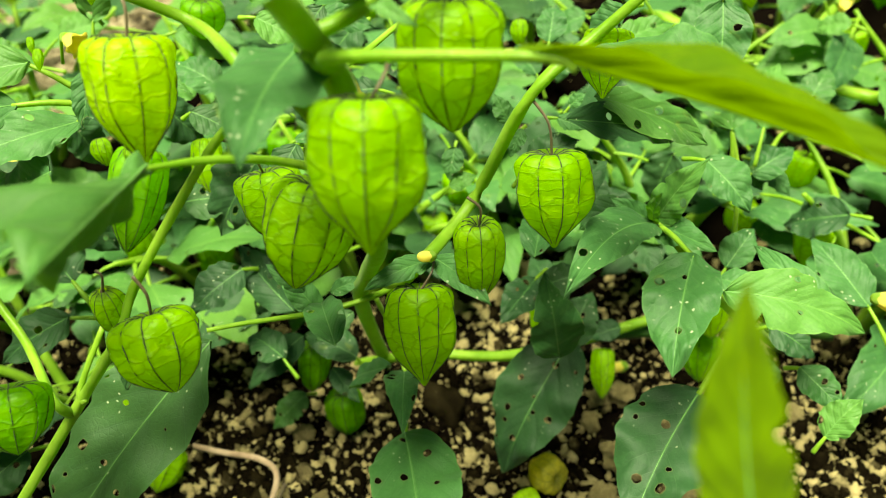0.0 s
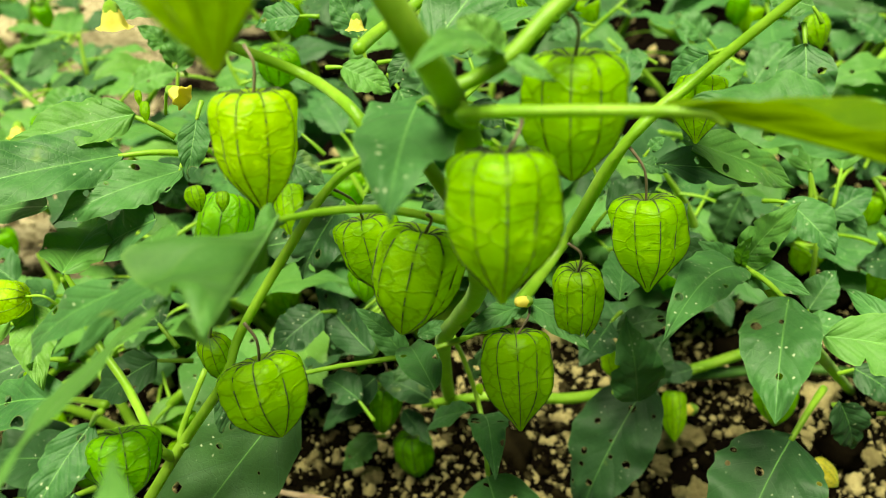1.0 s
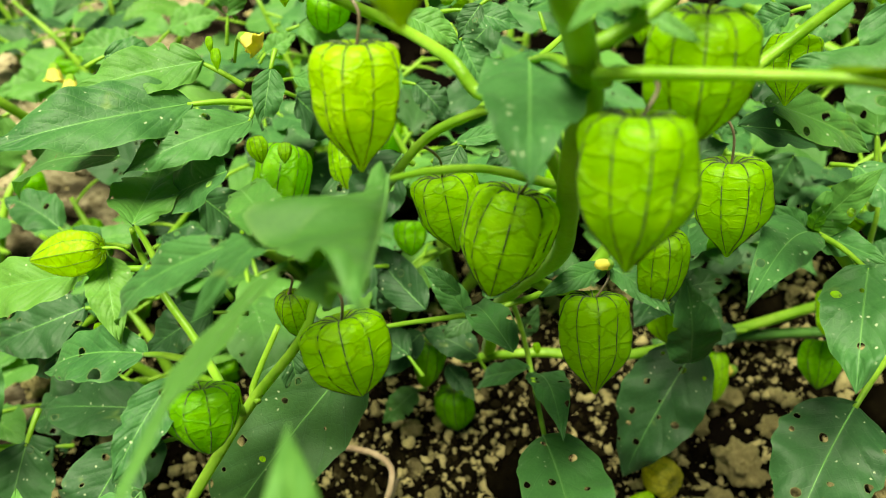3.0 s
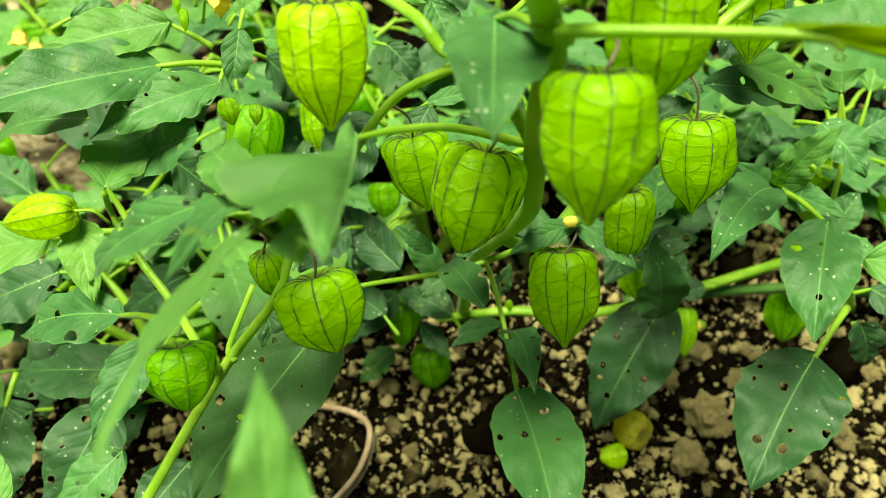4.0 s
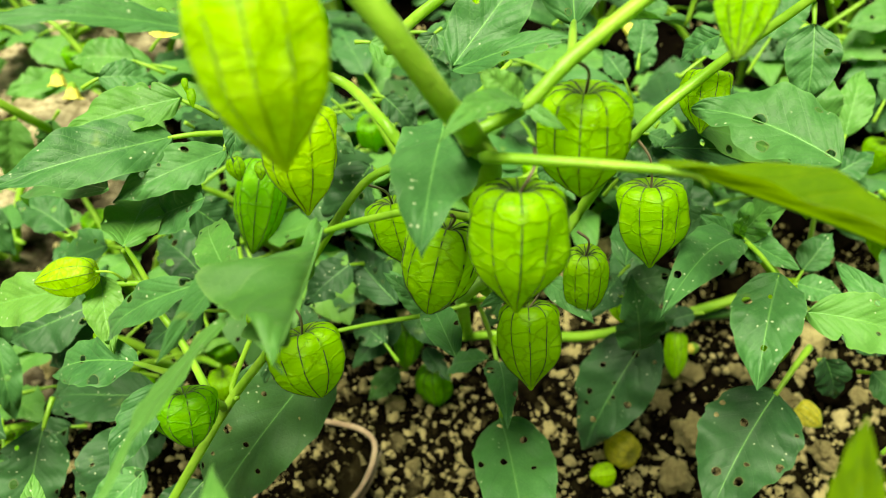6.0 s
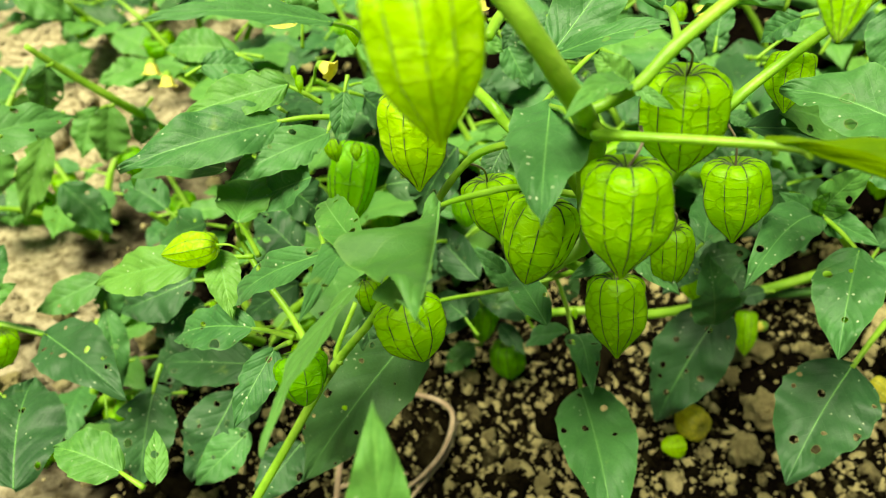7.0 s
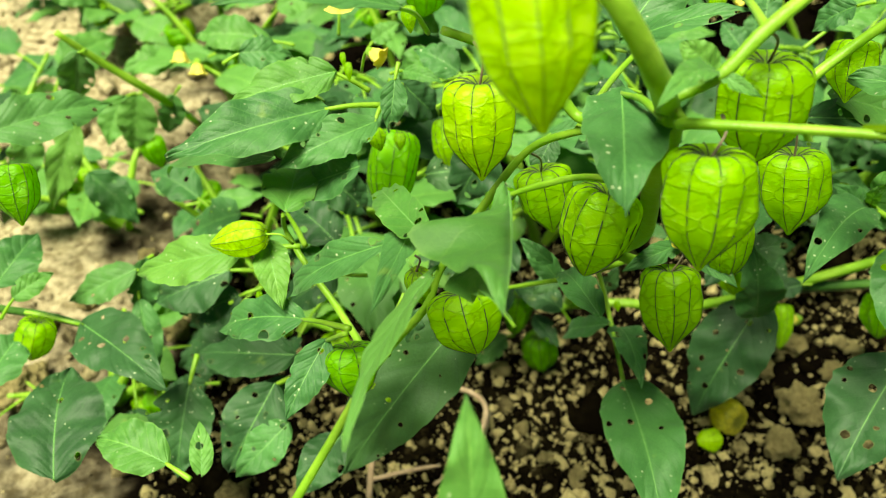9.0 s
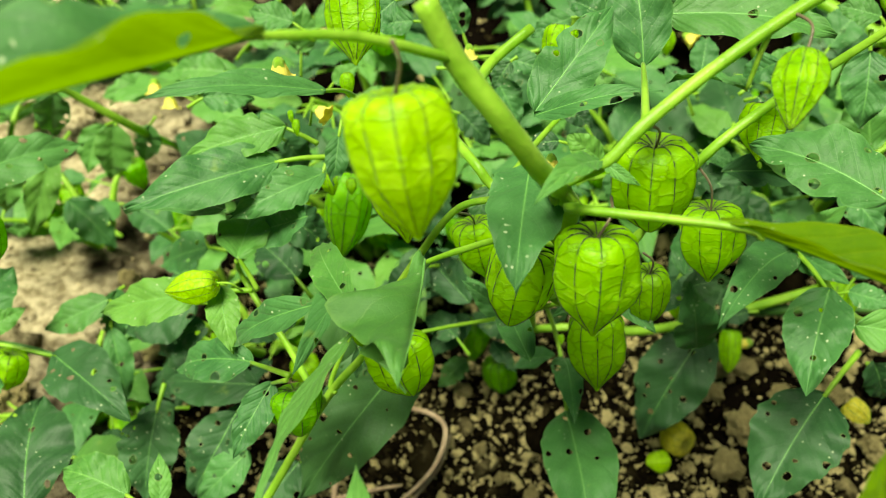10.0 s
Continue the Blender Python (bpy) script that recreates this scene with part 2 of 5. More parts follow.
M_LEAF = leaf_material("leaf_green", rgb(0.019, 0.08, 0.019), rgb(0.052, 0.16, 0.036), rgb(0.07, 0.25, 0.014), 0.22)
# Young leaf green, also the brighter copy for leaves meant to look lit or hazy.
M_YOUNG_LIT = leaf_material("leaf_young_lit", rgb(0.046, 0.148, 0.024), rgb(0.085, 0.22, 0.038), rgb(0.13, 0.37, 0.015), 0.28, 0.3)
M_LACE = leaf_material("leaf_eaten", rgb(0.046, 0.148, 0.024), rgb(0.085, 0.22, 0.038), rgb(0.13, 0.37, 0.015), 0.28, 1.7)
# Leaf with the yellow-green of light shining through put into its base colour.
M_BACKLIT = leaf_material("leaf_backlit", rgb(0.07, 0.15, 0.004), rgb(0.11, 0.2, 0.005), rgb(0.2, 0.36, 0.005), 0.48, 0.15, 0.65, 0.06)
# Darkened copy of the leaf green, shade painted in for lower and inner leaves.
M_LEAF_SHADED = leaf_material("leaf_shaded", rgb(0.011, 0.044, 0.012), rgb(0.026, 0.084, 0.022), rgb(0.03, 0.16, 0.01), 0.2, 0.8)
M_HUSK = husk_material("husk_green", rgb(0.185, 0.42, 0.01), rgb(0.31, 0.57, 0.018), rgb(0.6, 0.91, 0.012))
# Lime husks, their base colour raised further because less shade reaches them.
M_HUSK_PALE = husk_material("husk_lime", rgb(0.32, 0.57, 0.014), rgb(0.45, 0.7, 0.03), rgb(0.7, 0.96, 0.014))
# Husk green again, darkened in its colour for husks hanging in shade.
M_HUSK_SHADED = husk_material("husk_shaded", rgb(0.12, 0.34, 0.008), rgb(0.2, 0.47, 0.012), rgb(0.41, 0.8, 0.008))
M_HUSK_YELLOW = husk_material("husk_yellow", rgb(0.5, 0.46, 0.06), rgb(0.64, 0.6, 0.1), rgb(0.85, 0.8, 0.05))
M_RIB = stem_material("rib_dark", rgb(0.018, 0.034, 0.008), rgb(0.045, 0.085, 0.012))
M_RIB_PALE = stem_material("rib_green", rgb(0.1, 0.22, 0.015), rgb(0.16, 0.32, 0.02))
M_STEM = stem_material("stem_green", rgb(0.15, 0.31, 0.02), rgb(0.29, 0.49, 0.05), rgb(0.38, 0.7, 0.03))
M_STEM_DARK = stem_material("stem_dark", rgb(0.025, 0.08, 0.012), rgb(0.05, 0.13, 0.02))
M_STALK = stem_material("stalk_purple", rgb(0.06, 0.05, 0.03), rgb(0.13, 0.1, 0.06))
M_VEIN = stem_material("midrib_pale", rgb(0.07, 0.19, 0.04), rgb(0.11, 0.27, 0.06))
M_PETAL = stem_material("petal_yellow", rgb(0.86, 0.74, 0.06), rgb(0.9, 0.84, 0.25), rgb(0.9, 0.8, 0.1))
# Soil and crumb tones go near black to hold the shade beneath the plants.
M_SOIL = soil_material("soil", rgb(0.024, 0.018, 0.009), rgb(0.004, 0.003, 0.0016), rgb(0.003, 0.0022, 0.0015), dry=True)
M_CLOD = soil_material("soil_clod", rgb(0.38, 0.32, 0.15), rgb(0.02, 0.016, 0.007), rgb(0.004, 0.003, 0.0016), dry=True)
M_LUMP = soil_material("soil_lump", rgb(0.46, 0.39, 0.18), rgb(0.24, 0.2, 0.09), rgb(0.02, 0.015, 0.008), 0.035, vary=False)
M_TWIG = stem_material("dry_twig", rgb(0.22, 0.15, 0.09), rgb(0.38, 0.29, 0.19), None, 0.8)


# ---- making things ----
def thing(name, place, label, category, group=""):
    return tagged(put_at(new(name), Matrix.Translation(place)), label, category, group)


def put_at(ob, m, parent=None):
    """Place ob at the world pose m, under a parent that is only shifted or posed itself."""
    ob.matrix_basis = m
    if parent is not None:
        ob.parent = parent
        ob.matrix_parent_inverse = WORLD_OF[parent.name].inverted()
    WORLD_OF[ob.name] = m.copy()
    return ob


WORLD_OF = {}


def mesh_of(name, verts, faces, material, uvs=None, smooth=True):
    me = bpy.data.meshes.new(name)
    me.from_pydata(verts, [], faces)
    me.materials.append(material)
    if uvs is not None:
        layer = me.uv_layers.new(name="UVMap")
        for loop in me.loops:
            layer.data[loop.index].uv = uvs[loop.vertex_index]
    if smooth:
        me.polygons.foreach_set("use_smooth", [True] * len(me.polygons))
    me.update()
    return me


def spline(points, steps):
    """A smooth line of (place, radius) through the given points."""
    pts = [Vector(p) for p in points]
    ext = [pts[0] * 2 - pts[1]] + pts + [pts[-1] * 2 - pts[-2]]
    out = []
    for i in range(1, len(ext) - 2):
        p0, p1, p2, p3 = ext[i - 1 : i + 3]
        for j in range(steps):
            t = j / steps
            out.append(0.5 * (2 * p1 + (p2 - p0) * t + (2 * p0 - 5 * p1 + 4 * p2 - p3) * t * t + (3 * p1 - p0 - 3 * p2 + p3) * t ** 3))
    return out + [pts[-1]]


def tube(points, radii, sides=8, steps=5, uneven=0.06, seed=1):
    """Vertices and faces of a closed, slightly uneven tube."""
    line = spline(points, steps)
    rnd = random.Random(seed)
    n = len(line)
    at = [i / (n - 1) * (len(radii) - 1) for i in range(n)]
    verts, faces = [], []
    ref = Vector((0.31, 0.2, 0.93))
    for i, p in enumerate(line):
        d = (line[min(i + 1, n - 1)] - line[max(i - 1, 0)]).normalized()
        a = d.cross(ref).normalized()
        b = d.cross(a)
        k = min(int(at[i]), len(radii) - 2)
        r = radii[k] + (radii[k + 1] - radii[k]) * (at[i] - k)
        for j in range(sides):
            w = 2 * math.pi * j / sides
            q = r * (1 + uneven * rnd.uniform(-1, 1) + (0.07 * math.cos(4 * w + 0.08 * i) if sides > 8 else 0) + 1.2 * uneven * noise.noise(Vector((0.35 * i, seed * 0.7, 0))))
            verts.append(p + (a * math.cos(w) + b * math.sin(w)) * q)
    for i in range(n - 1):
        for j in range(sides):
            k = (j + 1) % sides
            faces.append((i * sides + j, i * sides + k, (i + 1) * sides + k, (i + 1) * sides + j))
    faces.append(tuple(range(sides))[::-1])
    faces.append(tuple((n - 1) * sides + j for j in range(sides)))
    return verts, faces


SEED = [100]


def seed():
    SEED[0] += 1
    return SEED[0]


def stem(owner, points, radii, material=None, name="branch", sides=12, label=""):
    """A branch of a plant through world points."""
    base = Vector(points[0])
    verts, faces = tube([Vector(p) - base for p in points], radii, sides, 6, 0.05, seed())
    ob = new(name, mesh_of(name, verts, faces, material or M_STEM))
    put_at(ob, Matrix.Translation(base), owner)
    if label:
        tagged(ob, label)
    return ob


def profile(shape, s):
    """Half-width of a leaf along its length, 0 to 1."""
    if shape == "kite":
        return (s / 0.48 if s < 0.48 else ((1 - s) / 0.52) ** 1.15)
    if shape == "long":
        return math.sin(math.pi * min(1, s ** 0.9)) ** 1.15
    if shape == "lance":
        return (math.sin(math.pi * min(1, s ** 0.8)) ** 0.95) * (1.02 - 0.25 * s)
    if shape == "round":
        return math.sin(math.pi * s ** 0.78) ** 0.62
    return 3.15 * s ** 0.68 * max(1 - s, 0) ** 1.02 * (1 - 0.12 * s)


LOW_GROWTH = []


def leaf(owner, base, tip, width, face, bend=0.1, fold=0.2, shape="ovate", material=None, stalk=None, rib=True, fine=True, label="", under=None, swap=False, tuck=0.0):
    """A leaf from its base to its tip, its upper side turned to face; bend arches it, fold lifts its edges; stalk:
    where its petiole begins; under: the backlit material, put on the half whose underside the camera sees, the other
    half with swap; tuck: how far, in radians, its right half hangs down along the midrib.
    """
    base, tip, n = Vector(base), Vector(tip), Vector(face)
    x = tip - base
    length = x.length
    x.normalize()
    n = (n - x * n.dot(x)).normalized()
    y = n.cross(x)
    number = seed()
    rnd = random.Random(number)
    if stalk is None and owner in LOW_GROWTH:
        stalk = base - x * rnd.uniform(0.2, 0.45) * length - Vector((0, 0, rnd.uniform(0.1, 0.35) * length))
    ns, nv = (42, 12) if fine else (16, 6)
    half = width / 2
    ph, ph2, curl = rnd.uniform(0, 6), rnd.uniform(0, 6), rnd.uniform(-0.08, 0.08)
    veins, tooth = rnd.uniform(5.5, 7.5), rnd.uniform(0.03, 0.12)
    side_bend, twist = rnd.uniform(-0.04, 0.04), rnd.uniform(-0.3, 0.3)
    uneven = rnd.uniform(-0.08, 0.08)
    bend *= rnd.uniform(0.7, 1.5)
    bites = [(rnd.choice((-1, 1)), rnd.uniform(0.15, 0.85), rnd.uniform(0.012, 0.035), rnd.uniform(0.1, 0.4)) for _ in range(rnd.choice((0, 0, 1, 1, 2)))]
    verts, uvs = [], []
    for i in range(ns + 1):
        s = i / ns
        w = half * max(profile(shape, s), 0.012)
        lift = bend * length * 4 * s * (1 - s) * (0.7 + 0.6 * s)
        turn = twist * (s - 0.35)
        for j in range(nv + 1):
            v = 2 * j / nv - 1
            e = abs(v)
            q = w * v * (1 + uneven * (1 if v > 0 else -1))
            vein_at = veins * s - 1.6 * e + (0.35 if v > 0 else 0)
            saw = vein_at % 1
            if e > 0.6 and 0 < i < ns:
                q *= 1 + (e - 0.6) * 2.5 * tooth * ((saw if saw < 0.75 else 3 * (1 - saw)) - 0.4) * min(1, 4 * (1 - s))
                for way, bs, bw, deep in bites:
                    if way * v > 0:
                        q *= 1 - (e - 0.6) * 2.5 * deep * math.exp(-((s - bs) / bw) ** 2)
            rip = 0.12 * half * e * e * math.sin(2 * math.pi * 2.3 * s + ph + 1.7 * v) + 0.05 * half * e * math.sin(2 * math.pi * 5 * s + ph2 + v)
            quilt = 0.022 * half * (abs(math.sin(math.pi * vein_at)) - 0.5) * min(1, 3 * e) * min(1, 4 * (1 - e) + 0.3)
            cup = 0.05 * half * math.sin(math.pi * e) * (1 + math.sin(16 * s + ph2))
            z = fold * e * w * (1 - 0.35 * e) + rip + cup + quilt + curl * q
            if tuck and v > 0:
                q, z = q * math.cos(tuck) + z * math.sin(tuck), z * math.cos(tuck) - q * math.sin(tuck)
            verts.append((length * s, q * math.cos(turn) - z * math.sin(turn) + side_bend * length * 4 * s * (1 - s), lift + z * math.cos(turn) + q * math.sin(turn)))
            uvs.append((s, (v + 1) / 2))
    m = nv + 1
    faces = [(i * m + j, (i + 1) * m + j, (i + 1) * m + j + 1, i * m + j + 1) for i in range(ns) for j in range(nv)]
    frame_of = Matrix((x, y, n)).transposed().to_4x4()
    frame_of.translation = base
    ob = new("leaf", mesh_of("leaf", verts, faces, material or M_LEAF, uvs))
    if under is not None:
        ob.data.materials.append(under)
        for k, p in enumerate(ob.data.polygons):
            p.material_index = int((k % nv < nv // 2) != swap)
    put_at(ob, frame_of, owner)
    if label:
        tagged(ob, label)
    if rib:
        mid = [Vector(verts[i * m + nv // 2]) - Vector((0, 0, 0.0001)) for i in range(0, ns + 1, 2)]
        k = 0.0002 + 0.006 * width
        vs, fs = tube(mid, (k, 0.6 * k, 0.15 * k), 6, 2, 0.03, number)
        put_at(new("midrib", mesh_of("midrib", vs, fs, M_VEIN)), frame_of, ob)
    if stalk is not None:
        a, b = Vector(stalk), base + x * 0.03 * length
        k = 0.0006 + 0.018 * width
        mid_pt = (a + b) / 2 + n * 0.06 * (a - b).length
        inv = frame_of.inverted()
        vs, fs = tube([inv @ a, inv @ mid_pt, inv @ b], (1.25 * k, k, 0.8 * k), 7, 5, 0.04, number)
        put_at(new("petiole", mesh_of("petiole", vs, fs, M_STEM)), frame_of, ob)
    return ob


HUSK_FORMS = {
    "lantern": ((0.0, 0.05), (-0.055, 0.27), (-0.07, 0.54), (-0.02, 0.81), (0.09, 0.95), (0.25, 1.0), (0.4, 0.98), (0.53, 0.92), (0.65, 0.77), (0.75, 0.56), (0.83, 0.37), (0.91, 0.2), (1.0, 0.05)),
    "round": ((0.0, 0.05), (-0.06, 0.27), (-0.075, 0.52), (-0.01, 0.79), (0.13, 0.96), (0.33, 1.0), (0.5, 0.95), (0.65, 0.82), (0.78, 0.6), (0.87, 0.4), (0.94, 0.22), (0.98, 0.1), (1.0, 0.04)),
    "bud": ((0.0, 0.2), (0.02, 0.45), (0.08, 0.7), (0.2, 0.9), (0.35, 1.0), (0.5, 0.94), (0.63, 0.8), (0.75, 0.6), (0.84, 0.42), (0.91, 0.27), (0.96, 0.16), (0.99, 0.09), (1.0, 0.03)),
}


def husk_meshes(form, number):
    """The unit meshes of a husk: its papery body and one rib, length 1 downwards, radius 1."""
    rnd = random.Random(number)
    rows = []
    pts = [Vector((h, r, 0)) for h, r in HUSK_FORMS[form]]
    for p in spline(pts, 3):
        rows.append((p.x, max(p.y, 0.02)))
    n = 60
    lobes = [rnd.uniform(0.75, 1.25) for _ in range(10)]
    dents = [(rnd.uniform(0, 6.28), rnd.uniform(0.2, 0.8), rnd.uniform(-0.03, 0.03)) for _ in range(7)]

    def radius(r, h, w):
        k = w / (2 * math.pi) * 10
        f = k % 1
        flat5 = math.cos(math.pi / 5) / math.cos((k / 2 % 1 - 0.5) * 2 * math.pi / 5)
        flat10 = math.cos(math.pi / 10) / math.cos((f - 0.5) * 2 * math.pi / 10)
        top = max(0.0, 1 - h / 0.3)
        puff = math.sin(math.pi * f) ** 0.8 * (0.12 * top + 0.02 * min(1.0, (1 - h) * 2)) * lobes[int(k) % 10]
        side = min(1.0, 1.6 * r) * (1 - 0.55 * top)
        q = 1.07 * (1 + side * (0.85 * (flat5 - 1) + 1.6 * (flat10 - 1))) + puff * min(1, r * 1.4)
        q += 0.085 * noise.noise(Vector((1.5 * math.cos(w), 1.5 * math.sin(w), 2.6 * h + number))) * min(1, 2 * r)
        q += 0.04 * noise.noise(Vector((5 * math.cos(w), 5 * math.sin(w), 8 * h + number))) * min(1, 2 * r)
        for dw, dh, da in dents:
            q += da * math.exp(-((math.cos(w - dw) - 1) ** 2) * 4 - ((h - dh) / 0.2) ** 2)
        return r * q

    verts, uvs = [], []
    for i, (h, r) in enumerate(rows):
        for j in range(n + 1):
            w = 2 * math.pi * j / n
            q = radius(r, h, w % (2 * math.pi))
            verts.append((q * math.cos(w), q * math.sin(w), -h))
            uvs.append((j / n, i / (len(rows) - 1)))
    m = n + 1
    faces = [(i * m + j, i * m + j + 1, (i + 1) * m + j + 1, (i + 1) * m + j) for i in range(len(rows) - 1) for j in range(n)]
    body = (verts, faces, uvs)
    ribs = []
    for k in range(10):
        w = 2 * math.pi * k / 10
        line = [Vector((radius(r, h, w) * math.cos(w), radius(r, h, w) * math.sin(w), -h)) for h, r in rows[1::3]]
        ribs.append(tube(line, (0.018, 0.018, 0.014, 0.011, 0.008), 5, 1, 0.25, number + k))
    return body, ribs


HUSKS = {}


def husk(owner, top, tip, radius, stalk=None, form="lantern", material=None, dark=True, spin=0.0, label="", ribs=True):
    """A papery calyx that hangs from its top to its tip, with ten ribs, and its stalk from the branch."""
    material = material or M_HUSK
    top, tip = Vector(top), Vector(tip)
    key = (form, material.name, dark, seed() % 3)
    if key not in HUSKS:
        (bv, bf, buv), rib_list = husk_meshes(form, len(HUSKS) + 5)
        HUSKS[key] = (mesh_of("husk", bv, bf, material, buv), [mesh_of("rib", v, f, M_RIB if dark else M_RIB_PALE) for v, f in rib_list])
    body, rib_meshes = HUSKS[key]
    z = (top - tip)
    length = z.length
    m = Matrix.Translation(top) @ z.to_track_quat("Z", "Y").to_matrix().to_4x4() @ Matrix.Rotation(radians(spin), 4, "Z") @ Matrix.Diagonal((radius, radius, length, 1))
    ob = put_at(new("husk", body), m, owner)
    if label:
        tagged(ob, label)
    if ribs:
        for me in rib_meshes:
            put_at(new("rib", me), m, ob)
    if stalk is not None:
        a = Vector(stalk)
        k = max(0.0005, 0.04 * radius)
        b = top
        mid = (a * 0.45 + b * 0.55) + Vector((0.002, -0.001, 0.003))
        vs, fs = tube([a - top, mid - top, b - top, b - top - z.normalized() * 0.02 * length], (1.1 * k, 0.85 * k, 0.9 * k, 1.9 * k), 7, 5, 0.05, seed())
        put_at(new("stalk", mesh_of("stalk", vs, fs, M_STALK if dark or radius > 0.008 else M_STEM)), Matrix.Translation(top), ob)
    return ob


def flower(owner, place, way, size, stalk=None, closed=False):
    """A small nodding yellow bell with a green calyx, or one still rolled up."""
    place, way = Vector(place), Vector(way).normalized()
    m = Matrix.Translation(place) @ (-way).to_track_quat("Z", "Y").to_matrix().to_4x4() @ Matrix.Diagonal((size, size, size, 1))
    if "flower" not in HUSKS:
        def bell(rows, lobes, n=30):
            verts, faces = [], []
            for h, r, wave in rows:
                for j in range(n):
                    w = 2 * math.pi * j / n
                    q = r * (1 + wave * math.cos(lobes * w))
                    verts.append((q * math.cos(w), q * math.sin(w), -h + 0.25 * wave * math.cos(lobes * w)))
            for i in range(len(rows) - 1):
                for j in range(n):
                    k = (j + 1) % n
                    faces.append((i * n + j, i * n + k, (i + 1) * n + k, (i + 1) * n + j))
            return verts, faces
        cor = bell(((0.0, 0.16, 0), (0.15, 0.26, 0), (0.35, 0.36, 0.01), (0.55, 0.43, 0.03), (0.72, 0.46, 0.05), (0.86, 0.5, 0.09), (0.96, 0.58, 0.14), (1.0, 0.66, 0.2)), 5)
        cal = bell(((-0.12, 0.05, 0), (-0.06, 0.2, 0), (0.12, 0.3, 0.02), (0.34, 0.34, 0.12)), 5)
        rolled = bell(((0.0, 0.14, 0), (0.15, 0.25, 0), (0.4, 0.31, 0.02), (0.65, 0.31, 0.04), (0.85, 0.26, 0.06), (0.96, 0.16, 0.08), (1.0, 0.04, 0.0)), 5)
        HUSKS["rolled"] = (mesh_of("flower", *rolled, M_PETAL),)
        HUSKS["flower"] = (mesh_of("flower", *cor, M_PETAL), mesh_of("calyx", *cal, M_STEM))
    ob = put_at(new("flower", HUSKS["rolled" if closed else "flower"][0]), m, owner)
    put_at(new("calyx", HUSKS["flower"][1]), m, ob)
    if stalk is not None:
        a = Vector(stalk) - place
        vs, fs = tube([a, a * 0.4 + Vector((0, 0, 0.002)), Vector((0, 0, 0))], (0.0007, 0.0006, 0.0006), 6, 4, 0.05, seed())
        put_at(new("stalk", mesh_of("stalk", vs, fs, M_STEM)), Matrix.Translation(place), ob)
    return ob


def clod_mesh(name, number, rough=0.32, cuts=2, material=None):
    bm = bmesh.new()
    bmesh.ops.create_icosphere(bm, subdivisions=cuts, radius=1.0)
    off = Vector((number * 3.7, number * 1.3, number * 2.1))
    for v in bm.verts:
        p = v.co.normalized()
        k = 1 + rough * noise.noise(p * 1.3 + off) * 1.6 + rough * 0.6 * noise.noise(p * 3.4 + off) + (rough * 0.3 * noise.noise(p * 9 + off) if cuts > 2 else 0)
        v.co = Vector((p.x * k, p.y * k * 0.9, p.z * k * 0.75))
    me = bpy.data.meshes.new(name)
    bm.to_mesh(me)
    bm.free()
    me.materials.append(material or M_CLOD)
    me.polygons.foreach_set("use_smooth", [cuts > 2] * len(me.polygons))
    return me


# ---- ground ----
def ground_height(x, y):
    near = max(0.0, 1 - max(0, math.hypot(x, y - 0.4) - 1.2) / 1.0)
    p = Vector((x, y, 0))
    return near * (0.010 * noise.noise(p * 7) + 0.006 * noise.noise(p * 24 + Vector((3, 1, 0))) + 0.003 * noise.noise(p * 70)) - 0.004


def build_ground():
    xs = [-400, -60, -12, -4, -2.2] + [-1.5 + 0.0125 * i for i in range(241)] + [2.2, 4, 12, 60, 400]
    ys = [-400, -60, -12, -4, -1.2] + [-0.4 + 0.0125 * i for i in range(209)] + [2.8, 4, 12, 60, 400]
    verts = [(x, y, ground_height(x, y)) for y in ys for x in xs]
    m = len(xs)
    faces = [(j * m + i, j * m + i + 1, (j + 1) * m + i + 1, (j + 1) * m + i) for j in range(len(ys) - 1) for i in range(m - 1)]
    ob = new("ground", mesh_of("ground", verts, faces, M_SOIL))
    return tagged(ob, "garden soil coloured near-black for plant shade, with pale crumbs", "ground", kind="structure")


